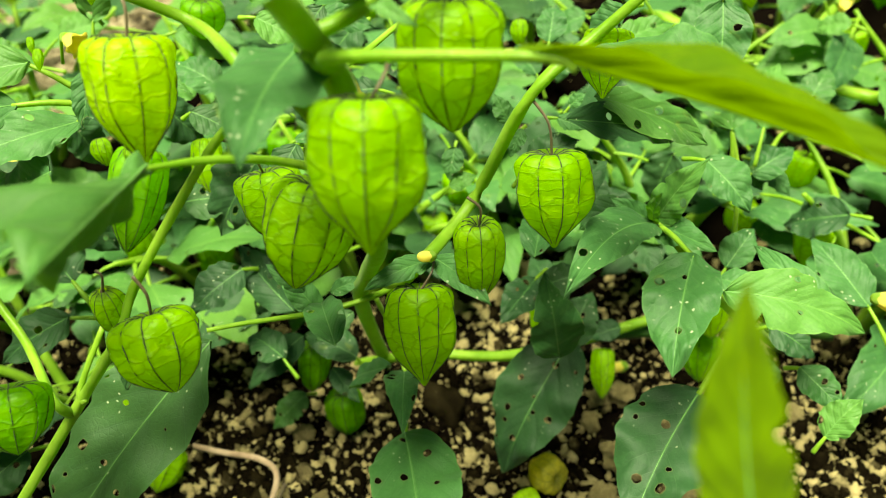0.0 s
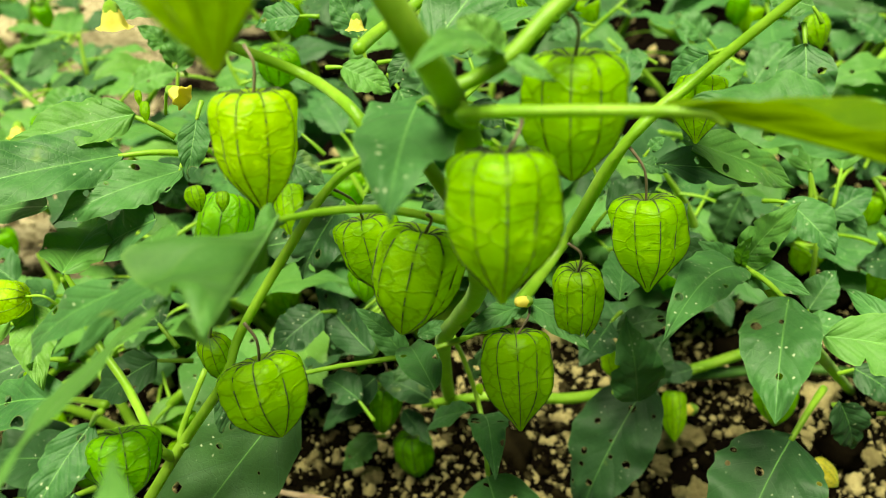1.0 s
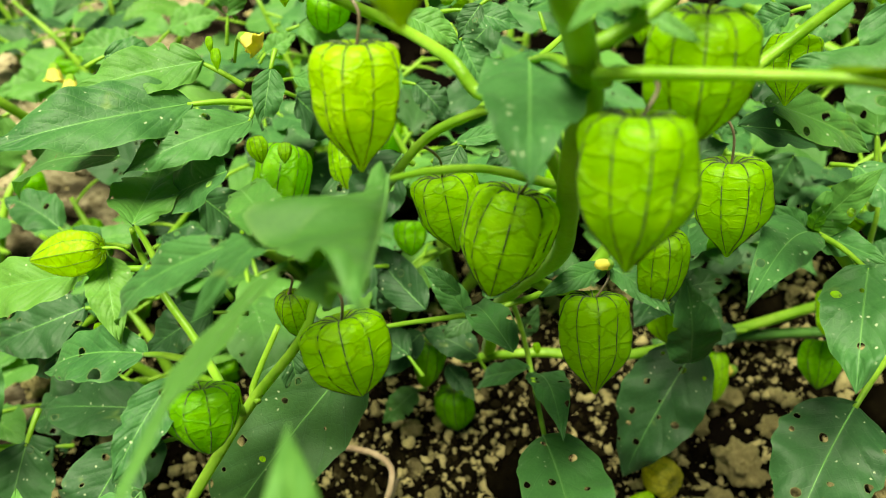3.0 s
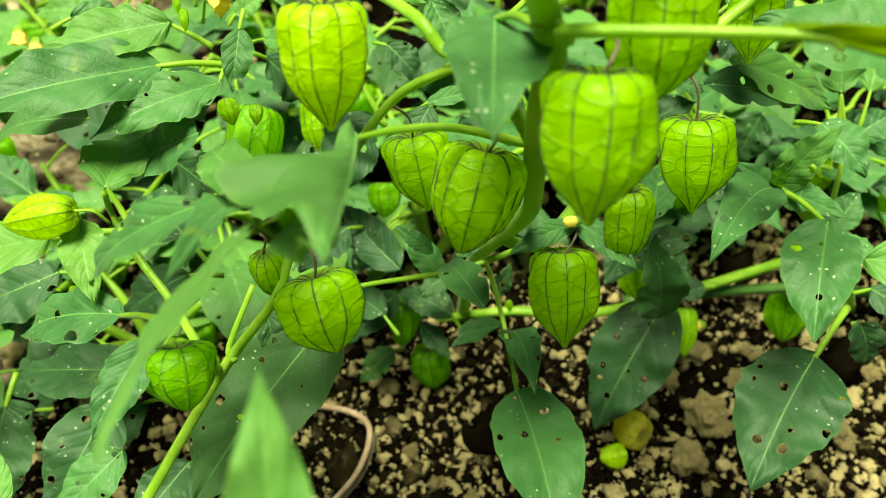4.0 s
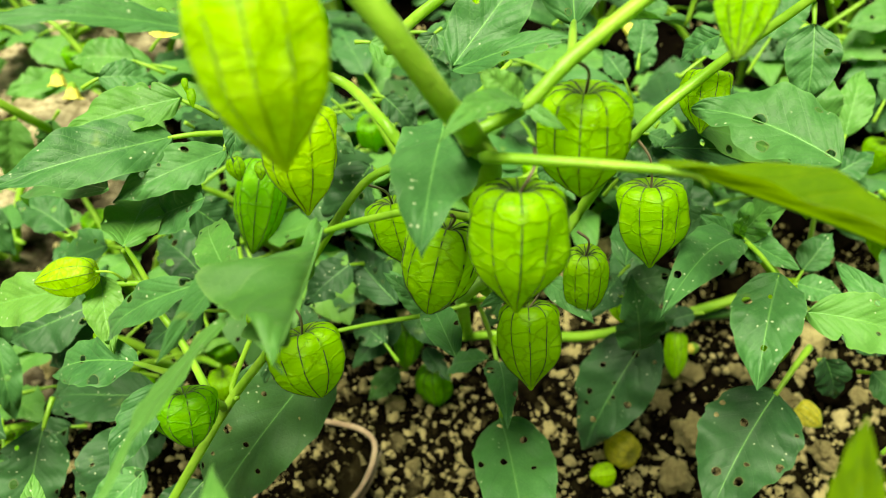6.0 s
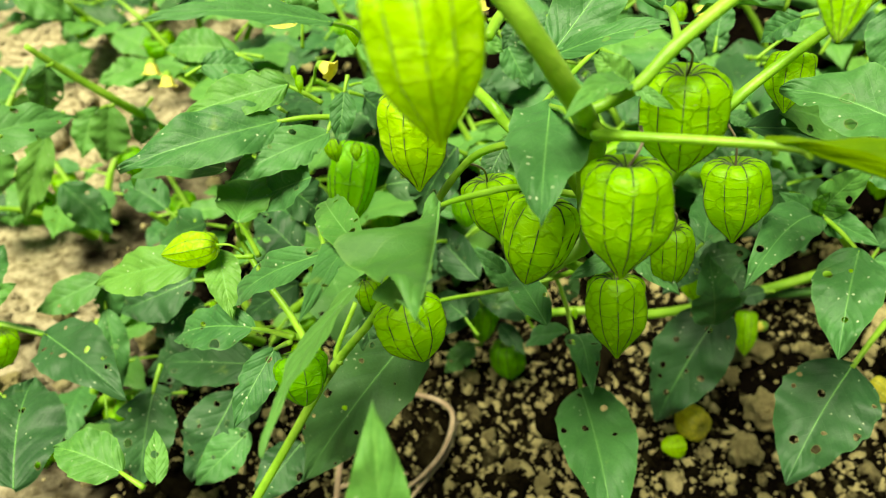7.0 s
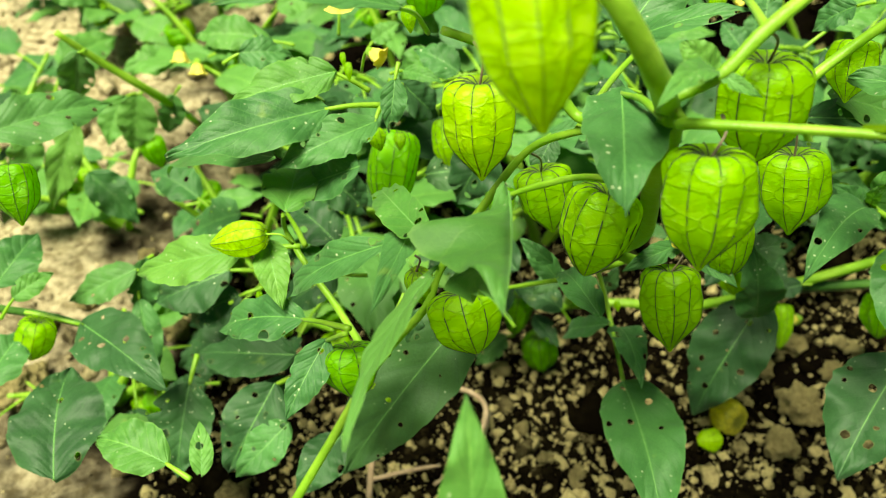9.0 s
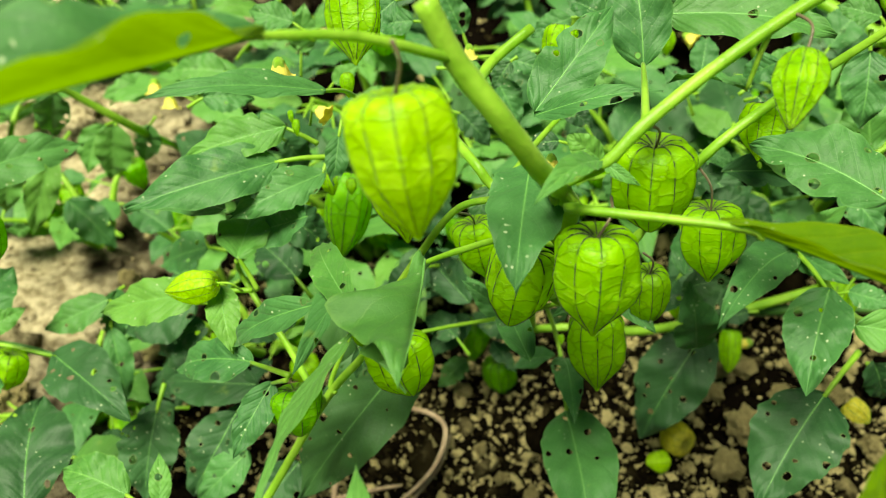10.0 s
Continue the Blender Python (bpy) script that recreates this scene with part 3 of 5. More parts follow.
def build_crumbs():
    """Loose soil crumbs, too many to count."""
    rnd = random.Random(8)
    base = [clod_mesh("crumb", k, 0.6, 2 if k < 6 else 1) for k in range(12)]
    forms = [([v.co.copy() for v in me.vertices], [tuple(p.vertices) for p in me.polygons]) for me in base]
    for me in base:
        bpy.data.meshes.remove(me)
    verts, faces = [], []
    spots = []
    for _ in range(34000):
        x, y = rnd.uniform(-0.3, 0.32), rnd.uniform(0.1, 0.5)
        spots.append((x, y, 0.0005 + 0.0042 * rnd.random() ** 4.5))
    for _ in range(5000):
        x, y = rnd.uniform(-0.75, 0.6), rnd.uniform(0.02, 1.0)
        spots.append((x, y, 0.0011 + 0.0062 * rnd.random() ** 3.0))
    for _ in range(2600):
        x, y = rnd.uniform(-1.4, 1.4), rnd.uniform(0.2, 2.1)
        spots.append((x, y, 0.003 + 0.013 * rnd.random() ** 3))
    for _ in range(30000):
        x, y = rnd.uniform(-0.22, 0.32), rnd.uniform(0.12, 0.45)
        spots.append((x, y, rnd.uniform(0.0008, 0.0024)))
    for _ in range(2300):
        # crumbs that cling together in lumps
        x, y, big = rnd.uniform(-0.3, 0.32), rnd.uniform(0.1, 0.5), rnd.uniform(0.002, 0.0065)
        for _ in range(rnd.randrange(3, 9)):
            spots.append((x + rnd.gauss(0, 0.5) * big, y + rnd.gauss(0, 0.5) * big, big * rnd.uniform(0.2, 0.62)))
    for x, y, r in spots:
        if noise.noise(Vector((x * 14, y * 14, 5))) < rnd.uniform(-0.75, 0.2):
            continue
        vs, fs = forms[rnd.randrange(6)] if r > 0.0028 else forms[6 + rnd.randrange(6)]
        turn = Euler((rnd.uniform(0, 6), rnd.uniform(0, 6), rnd.uniform(0, 6))).to_matrix()
        z = ground_height(x, y) + r * 0.35
        off = len(verts)
        verts.extend(turn @ (v * r) + Vector((x, y, z)) for v in vs)
        faces.extend(tuple(off + i for i in f) for f in fs)
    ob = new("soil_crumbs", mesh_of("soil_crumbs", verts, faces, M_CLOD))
    return tagged(ob, "loose pale crumbs of dry soil", "soil", kind="stuff")


build_ground()
build_crumbs()


# ---- the fruiting plant in the middle ----
plant = thing("husk_plant", (-0.0128, 0.3861, 0.0000), "bushy green plant hung with papery lantern husks", "plant")
stem(plant, [(-0.0386, 0.3744, -0.0100), (-0.0365, 0.2620, 0.1450), (-0.0285, 0.2260, 0.1930), (-0.0210, 0.2010, 0.2270), (-0.0230, 0.1847, 0.2616), (-0.0245, 0.1705, 0.2854), (-0.0235, 0.1665, 0.2984), (-0.0280, 0.1550, 0.3170), (-0.0330, 0.1455, 0.3308), (-0.0423, 0.1415, 0.3491), (-0.0537, 0.1446, 0.3647), (-0.0603, 0.1468, 0.3789)], (0.0042, 0.0036, 0.0031, 0.0032, 0.0036, 0.0036, 0.0034, 0.0033, 0.0032, 0.0031, 0.0030, 0.0028), name="main_stem")
stem(plant, [(-0.0280, 0.1550, 0.3170), (-0.0220, 0.1570, 0.3190), (-0.0140, 0.1580, 0.3240), (-0.0040, 0.1650, 0.3320), (0.0154, 0.1781, 0.3423), (0.0355, 0.1888, 0.3524), (0.0465, 0.1932, 0.3570)], (0.0016, 0.0017, 0.0018, 0.0019, 0.0019, 0.0018, 0.0016))
stem(plant, [(-0.0285, 0.2260, 0.1930), (-0.0170, 0.2150, 0.1985), (-0.0070, 0.2170, 0.2070), (0.0117, 0.2429, 0.2163), (0.0290, 0.2360, 0.2620), (0.0533, 0.2475, 0.2807), (0.0773, 0.2447, 0.3064), (0.0990, 0.2422, 0.3296)], (0.0024, 0.0024, 0.0024, 0.0023, 0.0021, 0.0019, 0.0017, 0.0015))
stem(plant, [(-0.2655, 0.0198, -0.0100), (-0.1578, 0.1413, 0.1316), (-0.1270, 0.1760, 0.1720), (-0.1040, 0.1780, 0.2060), (-0.0972, 0.1855, 0.2210), (-0.0823, 0.1924, 0.2441), (-0.0650, 0.1980, 0.2680), (-0.0490, 0.1860, 0.2850), (-0.0420, 0.1810, 0.2890), (-0.0340, 0.1740, 0.2970)], (0.0024, 0.0021, 0.0019, 0.0017, 0.0015, 0.0015, 0.0014, 0.0013, 0.0012, 0.0011))
stem(plant, [(-0.0490, 0.1860, 0.2850), (-0.0324, 0.2448, 0.2692), (-0.0158, 0.2688, 0.2736)], (0.0012, 0.0012, 0.0010))
stem(plant, [(-0.0230, 0.1847, 0.2616), (-0.0380, 0.1800, 0.2900), (-0.0490, 0.1860, 0.2910), (-0.0560, 0.1920, 0.2970), (-0.0721, 0.2174, 0.2949), (-0.0929, 0.2095, 0.3085)], (0.0019, 0.0019, 0.0018, 0.0018, 0.0017, 0.0016))
stem(plant, [(-0.1270, 0.1760, 0.1720), (-0.1300, 0.1740, 0.1820), (-0.1467, 0.1962, 0.1855), (-0.1599, 0.2090, 0.1946), (-0.1712, 0.2214, 0.2056), (-0.1670, 0.2140, 0.2220)], (0.0018, 0.0016, 0.0015, 0.0014, 0.0012, 0.0010))
stem(plant, [(-0.1210, 0.1760, 0.1780), (-0.1237, 0.1805, 0.1805), (-0.1145, 0.1917, 0.1996)], (0.0012, 0.0011, 0.0010))
stem(plant, [(-0.0901, 0.2154, 0.1741), (-0.0752, 0.2214, 0.1726), (-0.0508, 0.2319, 0.1682), (-0.0303, 0.2361, 0.1721), (-0.0196, 0.2356, 0.1788)], (0.0009, 0.0010, 0.0011, 0.0012, 0.0013))
stem(plant, [(-0.0554, 0.3459, 0.0200), (-0.0091, 0.3391, 0.0350), (0.0414, 0.3425, 0.0300), (0.1026, 0.3617, 0.0300), (0.1805, 0.3852, 0.0400)], (0.0024, 0.0029, 0.0032, 0.0034, 0.0032))
stem(plant, [(0.0677, 0.3636, 0.0200), (0.1258, 0.3728, 0.0200), (0.1956, 0.3783, 0.0200), (0.2561, 0.3693, 0.0200)], (0.0034, 0.0038, 0.0034, 0.0030), M_STEM_DARK)
husk(plant, (-0.0795, 0.1864, 0.3015), (-0.0790, 0.1770, 0.2720), 0.0116, stalk=(-0.0810, 0.1915, 0.3144), form="lantern", material=M_HUSK_PALE, spin=8, label="bright lime papery husk with dark ribs")
husk(plant, (-0.0161, 0.1464, 0.3048), (-0.0160, 0.1350, 0.2750), 0.0124, stalk=(-0.0120, 0.1590, 0.3100), form="lantern", spin=20, label="swollen green papery husk with purple ribs")
husk(plant, (-0.0370, 0.1866, 0.2576), (-0.0438, 0.1752, 0.2302), 0.0136, stalk=(-0.0352, 0.1816, 0.2687), form="round", material=M_HUSK, spin=5, label="dark-veined green husk with a brown scar")
husk(plant, (-0.0599, 0.2220, 0.2394), (-0.0545, 0.2128, 0.2163), 0.0115, stalk=(-0.0650, 0.1980, 0.2680), form="lantern", material=M_HUSK, spin=30)
husk(plant, (-0.0887, 0.1741, 0.2188), (-0.0823, 0.1626, 0.1989), 0.0136, stalk=(-0.0909, 0.1751, 0.2348), form="round", spin=0)
husk(plant, (-0.0082, 0.2005, 0.2061), (-0.0064, 0.1836, 0.1786), 0.0119, stalk=(-0.0030, 0.2110, 0.2130), form="lantern", material=M_HUSK, spin=12)
husk(plant, (-0.1655, 0.1907, 0.2325), (-0.1886, 0.1881, 0.2288), 0.0075, stalk=(-0.1561, 0.1914, 0.2270), form="bud", material=M_HUSK_PALE, dark=False, spin=0, label="pale lime slender husk pointing sideways")
husk(plant, (0.0376, 0.2322, 0.2401), (0.0398, 0.2204, 0.2104), 0.0134, stalk=(0.0290, 0.2360, 0.2620), form="lantern", spin=15)
husk(plant, (0.0016, 0.1764, 0.3146), (0.0025, 0.1702, 0.2858), 0.0125, stalk=(-0.0040, 0.1650, 0.3320), form="round", spin=0)
husk(plant, (-0.0639, 0.1181, 0.3705), (-0.0596, 0.1058, 0.3420), 0.0116, stalk=(-0.0626, 0.1178, 0.3853), form="lantern", material=M_HUSK_PALE, dark=False, spin=9, label="large pale lime husk close to the stem top")
husk(plant, (0.0116, 0.2036, 0.2314), (0.0128, 0.2000, 0.2040), 0.0084, stalk=(0.0076, 0.2036, 0.2434), form="round", spin=3)
husk(plant, (-0.1063, 0.1839, 0.2217), (-0.1049, 0.1833, 0.2029), 0.0057, stalk=(-0.1063, 0.1839, 0.2297), form="bud", spin=0)
husk(plant, (-0.1305, 0.1585, 0.2036), (-0.1281, 0.1476, 0.1876), 0.0112, stalk=(-0.1350, 0.1760, 0.1820), form="round", material=M_HUSK_SHADED, spin=0)
husk(plant, (-0.0587, 0.3106, 0.0288), (-0.0560, 0.3036, 0.0025), 0.0115, stalk=(-0.0587, 0.3146, 0.0488), form="round", material=M_HUSK_SHADED, spin=0)
husk(plant, (-0.1577, 0.2826, 0.0126), (-0.1612, 0.2622, 0.0027), 0.0115, form="round", spin=15)
husk(plant, (-0.0720, 0.3089, 0.0699), (-0.0748, 0.3022, 0.0424), 0.0093, stalk=(-0.0720, 0.3129, 0.0899), form="round", material=M_HUSK_SHADED, spin=0)
husk(plant, (0.0609, 0.3361, 0.0797), (0.0623, 0.3213, 0.0637), 0.0110, form="round", material=M_HUSK, spin=0)
husk(plant, (0.0965, 0.3322, 0.0434), (0.0952, 0.3127, 0.0240), 0.0072, form="round", material=M_HUSK, dark=False, spin=0)
husk(plant, (0.1508, 0.3243, 0.0635), (0.1471, 0.3075, 0.0443), 0.0118, form="round", material=M_HUSK_SHADED, spin=0)
husk(plant, (0.1445, 0.3209, 0.1050), (0.1447, 0.3024, 0.0841), 0.0111, form="round", spin=0)
husk(plant, (-0.0841, 0.3553, 0.1197), (-0.0841, 0.3444, 0.1049), 0.0096, form="round", material=M_HUSK_SHADED, spin=0)
husk(plant, (-0.1327, 0.2947, 0.2031), (-0.1380, 0.2671, 0.1712), 0.0123, form="round", material=M_HUSK_SHADED, spin=0)
husk(plant, (-0.1109, 0.3183, 0.1959), (-0.1083, 0.3036, 0.1758), 0.0075, form="round", spin=0)
husk(plant, (0.0368, 0.1743, 0.3486), (0.0315, 0.1558, 0.3366), 0.0069, stalk=(0.0355, 0.1888, 0.3524), form="bud", spin=10, label="slender ribbed green husk")
husk(plant, (0.0572, 0.2575, 0.2745), (0.0554, 0.2463, 0.2559), 0.0091, form="lantern", spin=0)
husk(plant, (-0.0949, 0.2171, 0.3478), (-0.0932, 0.1988, 0.3305), 0.0092, form="lantern", spin=0)
husk(plant, (-0.0250, 0.2963, 0.2893), (-0.0270, 0.2872, 0.2736), 0.0077, form="round", spin=0)
husk(plant, (-0.1374, 0.2726, 0.2249), (-0.1348, 0.2674, 0.2152), 0.0044, form="bud", spin=0)
husk(plant, (-0.1259, 0.2737, 0.2216), (-0.1260, 0.2692, 0.2142), 0.0029, form="bud", spin=0)
leaf(plant, (-0.0694, 0.1560, 0.2850), (-0.0675, 0.0957, 0.2998), 0.0520, (-0.22, 0.23, 0.94), 0.02, 0.10, "kite", M_YOUNG_LIT, label="broad ragged leaf with a torn edge", tuck=2.5)
stem(plant, [(-0.0258, 0.1901, 0.2599), (-0.0445, 0.1818, 0.2700), (-0.0575, 0.1657, 0.2803), (-0.0682, 0.1555, 0.2843), (-0.0690, 0.1518, 0.2845)], (0.0014, 0.0012, 0.0011, 0.0008, 0.0006), M_STEM, name="petiole")
leaf(plant, (-0.0874, 0.1269, 0.2826), (-0.1035, 0.0705, 0.2781), 0.0105, (-0.50, 0.08, 0.86), 0.06, 0.10, "lance", M_YOUNG_LIT, label="long narrow drooping leaf")
leaf(plant, (-0.0363, 0.1849, 0.3011), (-0.0390, 0.1260, 0.3030), 0.0258, (-0.05, 0.03, 1.00), 0.05, 0.12, "ovate", stalk=(-0.0282, 0.1525, 0.3133), label="green leaf with a bitten edge")
stem(plant, [(-0.0280, 0.1550, 0.3170), (-0.0220, 0.1550, 0.3100), (-0.0223, 0.1466, 0.3160), (0.0171, 0.1344, 0.3215), (0.0241, 0.1309, 0.3204)], (0.0016, 0.0015, 0.0014, 0.0012, 0.0006), name="petiole")
leaf(plant, (0.0133, 0.1363, 0.3220), (0.0806, 0.1026, 0.3121), 0.0152, (0.00, 0.20, 0.98), 0.02, 1.5, "long", M_BACKLIT, label="large backlit leaf on a long petiole")
leaf(plant, (-0.0160, 0.1580, 0.3240), (-0.0256, 0.1612, 0.3306), 0.0082, (0.03, -0.88, 0.47), 0.10, 0.20, "round", material=M_YOUNG_LIT)
leaf(plant, (-0.0160, 0.1580, 0.3240), (-0.0344, 0.1308, 0.3309), 0.0083, (0.43, -0.06, 0.90), 0.10, 0.20, "ovate", material=M_YOUNG_LIT)
leaf(plant, (-0.0160, 0.1580, 0.3240), (-0.0049, 0.1524, 0.3198), 0.0040, (-0.08, -0.69, 0.72), 0.08, 0.20, "ovate", material=M_YOUNG_LIT)
leaf(plant, (-0.1481, 0.2453, 0.2541), (-0.2079, 0.2115, 0.2530), 0.0284, (0.22, -0.42, 0.88), 0.06, 0.20, "ovate", stalk=(-0.1282, 0.2547, 0.2493), label="green leaf riddled with insect holes")
leaf(plant, (-0.1459, 0.2580, 0.2639), (-0.1906, 0.2426, 0.2570), 0.0220, (0.04, -0.51, 0.86), 0.06, 0.20, "ovate", material=M_YOUNG_LIT, stalk=(-0.1329, 0.2571, 0.2548))
leaf(plant, (-0.1287, 0.2467, 0.2469), (-0.1682, 0.2214, 0.2397), 0.0204, (0.13, -0.45, 0.88), 0.10, 0.20, "ovate", stalk=(-0.1282, 0.2547, 0.2493))
leaf(plant, (-0.1649, 0.2167, 0.2501), (-0.2713, 0.3074, 0.1648), 0.0203, (-0.62, 0.02, 0.79), 0.05, 0.20, "ovate")
leaf(plant, (-0.1651, 0.2116, 0.2258), (-0.1700, 0.2552, 0.2205), 0.0260, (0.15, -0.70, 0.70), 0.05, 0.20, "ovate", material=M_YOUNG_LIT, stalk=(-0.1579, 0.2071, 0.2104))
leaf(plant, (-0.1340, 0.2264, 0.2385), (-0.1625, 0.2416, 0.2142), 0.0222, (-0.70, -0.47, 0.54), 0.08, 0.20, "round")
leaf(plant, (-0.1873, 0.2072, 0.2069), (-0.2437, 0.2106, 0.1860), 0.0241, (-0.33, -0.47, 0.82), 0.05, 0.20, "ovate", material=M_YOUNG_LIT, stalk=(-0.1601, 0.2066, 0.2109), label="light green leaf under a pale husk")
leaf(plant, (-0.1691, 0.1977, 0.2236), (-0.1584, 0.1708, 0.2106), 0.0151, (0.22, -0.35, 0.91), 0.08, 0.20, "ovate", material=M_YOUNG_LIT)
leaf(plant, (-0.1065, 0.1485, 0.2696), (-0.1470, 0.1555, 0.2339), 0.0130, (-0.65, -0.40, 0.65), 0.08, 0.20, "ovate")
leaf(plant, (-0.1077, 0.1812, 0.2438), (-0.1049, 0.1135, 0.2765), 0.0130, (0.16, 0.43, 0.89), 0.10, 0.20, "ovate")
leaf(plant, (-0.0929, 0.1419, 0.2793), (-0.1183, 0.1957, 0.2509), 0.0136, (-0.49, 0.22, 0.84), 0.10, -0.20, "round", material=M_LACE, label="small curled leaf eaten into lace")
leaf(plant, (-0.1498, 0.1692, 0.2079), (-0.1940, 0.1806, 0.1843), 0.0210, (-0.51, -0.32, 0.80), 0.08, 0.20, "ovate", stalk=(-0.1256, 0.1502, 0.2261))
leaf(plant, (-0.1388, 0.1602, 0.2077), (-0.1520, 0.1335, 0.1913), 0.0155, (0.14, -0.57, 0.81), 0.10, 0.20, "ovate", stalk=(-0.1266, 0.1486, 0.2252))
leaf(plant, (-0.2939, 0.2189, 0.1389), (-0.2340, 0.1810, 0.1390), 0.0349, (-0.06, -0.09, 0.99), 0.08, 0.20, "ovate", material=M_LEAF_SHADED, stalk=(-0.3400, 0.2190, 0.1484))
leaf(plant, (-0.2097, 0.1329, 0.1557), (-0.2450, 0.1430, 0.1550), 0.0235, (-0.07, -0.19, 0.98), 0.10, 0.20, "ovate", material=M_YOUNG_LIT, stalk=(-0.1988, 0.1278, 0.1535))
leaf(plant, (-0.1989, 0.1341, 0.1445), (-0.2046, 0.1556, 0.1535), 0.0105, (0.31, -0.30, 0.90), 0.05, 0.20, "ovate", material=M_YOUNG_LIT)
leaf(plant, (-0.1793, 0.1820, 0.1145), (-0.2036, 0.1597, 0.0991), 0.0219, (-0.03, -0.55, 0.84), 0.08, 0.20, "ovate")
leaf(plant, (-0.2801, 0.1411, 0.1200), (-0.3019, 0.2043, 0.1193), 0.0455, (0.19, 0.08, 0.98), 0.08, 0.20, "ovate", material=M_LEAF_SHADED)
leaf(plant, (-0.1837, 0.2209, 0.1177), (-0.2463, 0.2310, 0.1017), 0.0295, (-0.28, -0.26, 0.93), 0.08, 0.20, "ovate", material=M_LEAF_SHADED)
leaf(plant, (-0.0876, 0.2111, 0.1729), (-0.1497, 0.1648, 0.0997), 0.0445, (-0.28, -0.69, 0.67), 0.06, 0.20, "ovate", material=M_LEAF_SHADED, label="broad lower leaf coloured dark for shade")
leaf(plant, (-0.1169, 0.2060, 0.1741), (-0.1140, 0.1972, 0.1517), 0.0111, (0.26, -0.89, 0.38), 0.08, 0.20, "lance", material=M_LEAF_SHADED)
leaf(plant, (-0.0714, 0.0462, 0.2584), (-0.0743, 0.0734, 0.2988), 0.0176, (0.26, -0.79, 0.55), 0.03, 0.10, "lance", material=M_YOUNG_LIT, label="pale soft young leaf")
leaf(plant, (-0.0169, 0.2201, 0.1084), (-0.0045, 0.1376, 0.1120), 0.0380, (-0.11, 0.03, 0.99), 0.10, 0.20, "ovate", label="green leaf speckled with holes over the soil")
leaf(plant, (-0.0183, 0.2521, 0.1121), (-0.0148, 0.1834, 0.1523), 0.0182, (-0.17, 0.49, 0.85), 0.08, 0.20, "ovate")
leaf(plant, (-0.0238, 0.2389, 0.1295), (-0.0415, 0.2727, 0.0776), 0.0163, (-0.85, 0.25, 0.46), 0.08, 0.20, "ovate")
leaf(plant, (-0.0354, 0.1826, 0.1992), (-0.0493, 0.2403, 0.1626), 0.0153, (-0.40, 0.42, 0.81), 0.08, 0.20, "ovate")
leaf(plant, (0.0666, 0.2888, 0.0982), (0.0319, 0.2499, 0.0379), 0.0436, (-0.39, -0.66, 0.65), 0.10, 0.20, "ovate", material=M_LEAF_SHADED, stalk=(0.0641, 0.2691, 0.1286))
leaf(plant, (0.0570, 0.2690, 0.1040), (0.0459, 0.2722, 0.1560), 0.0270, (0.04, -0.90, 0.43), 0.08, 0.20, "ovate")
leaf(plant, (-0.0030, 0.2110, 0.2130), (0.0161, 0.1920, 0.2081), 0.0110, (-0.26, -0.48, 0.84), 0.08, 0.20, "ovate")
leaf(plant, (-0.0030, 0.2110, 0.2130), (-0.0271, 0.1992, 0.2080), 0.0091, (0.06, -0.49, 0.87), 0.08, 0.20, "ovate")
leaf(plant, (-0.0498, 0.2373, 0.1609), (-0.0691, 0.2502, 0.1778), 0.0125, (0.16, -0.69, 0.71), 0.08, 0.20, "ovate")
stem(plant, [(-0.0319, 0.2700, 0.1448), (-0.0248, 0.2736, 0.1184), (-0.0189, 0.2670, 0.0955), (-0.0163, 0.2196, 0.1079)], (0.0011, 0.0012, 0.0012, 0.0011), name="petiole")
leaf(plant, (0.0870, 0.2590, 0.1930), (0.0402, 0.1950, 0.2085), 0.0221, (0.24, 0.06, 0.97), 0.08, 0.20, "ovate")
leaf(plant, (0.0870, 0.2590, 0.1930), (0.1001, 0.2509, 0.2288), 0.0163, (-0.75, -0.64, 0.13), 0.08, 0.20, "ovate", material=M_YOUNG_LIT)
leaf(plant, (0.0870, 0.2590, 0.1930), (0.1033, 0.2306, 0.2002), 0.0137, (-0.58, -0.12, 0.81), 0.08, 0.20, "ovate")
leaf(plant, (0.0870, 0.2590, 0.1930), (0.0666, 0.2594, 0.2054), 0.0100, (0.31, -0.79, 0.53), 0.08, 0.20, "ovate")
leaf(plant, (0.0870, 0.2590, 0.1930), (0.0831, 0.2463, 0.2166), 0.0070, (-0.65, -0.62, -0.44), 0.08, 0.20, "ovate", material=M_YOUNG_LIT)
stem(plant, [(0.0870, 0.2590, 0.1930), (0.0950, 0.2483, 0.1899), (0.1220, 0.2484, 0.1568), (0.2290, 0.3786, 0.0000)], (0.0020, 0.0022, 0.0025, 0.0030))
leaf(plant, (0.0918, 0.2236, 0.2044), (0.0765, 0.1787, 0.1878), 0.0280, (-0.32, -0.49, 0.81), 0.06, 0.20, "ovate", stalk=(0.0870, 0.2590, 0.1930), label="green leaf dotted with pale specks")
leaf(plant, (0.1046, 0.2147, 0.1410), (0.0698, 0.1653, 0.1176), 0.0426, (-0.23, -0.35, 0.91), 0.08, 0.20, "ovate", material=M_LEAF_SHADED, stalk=(0.1240, 0.2371, 0.1456), label="broad leaf with bite holes over a clod")
leaf(plant, (0.0973, 0.2045, 0.2033), (0.1462, 0.1952, 0.1920), 0.0235, (0.09, -0.54, 0.84), 0.08, 0.20, "ovate", material=M_YOUNG_LIT)
leaf(plant, (0.1469, 0.2070, 0.1814), (0.1239, 0.2456, 0.1915), 0.0163, (-0.31, -0.41, 0.86), 0.08, 0.20, "ovate")
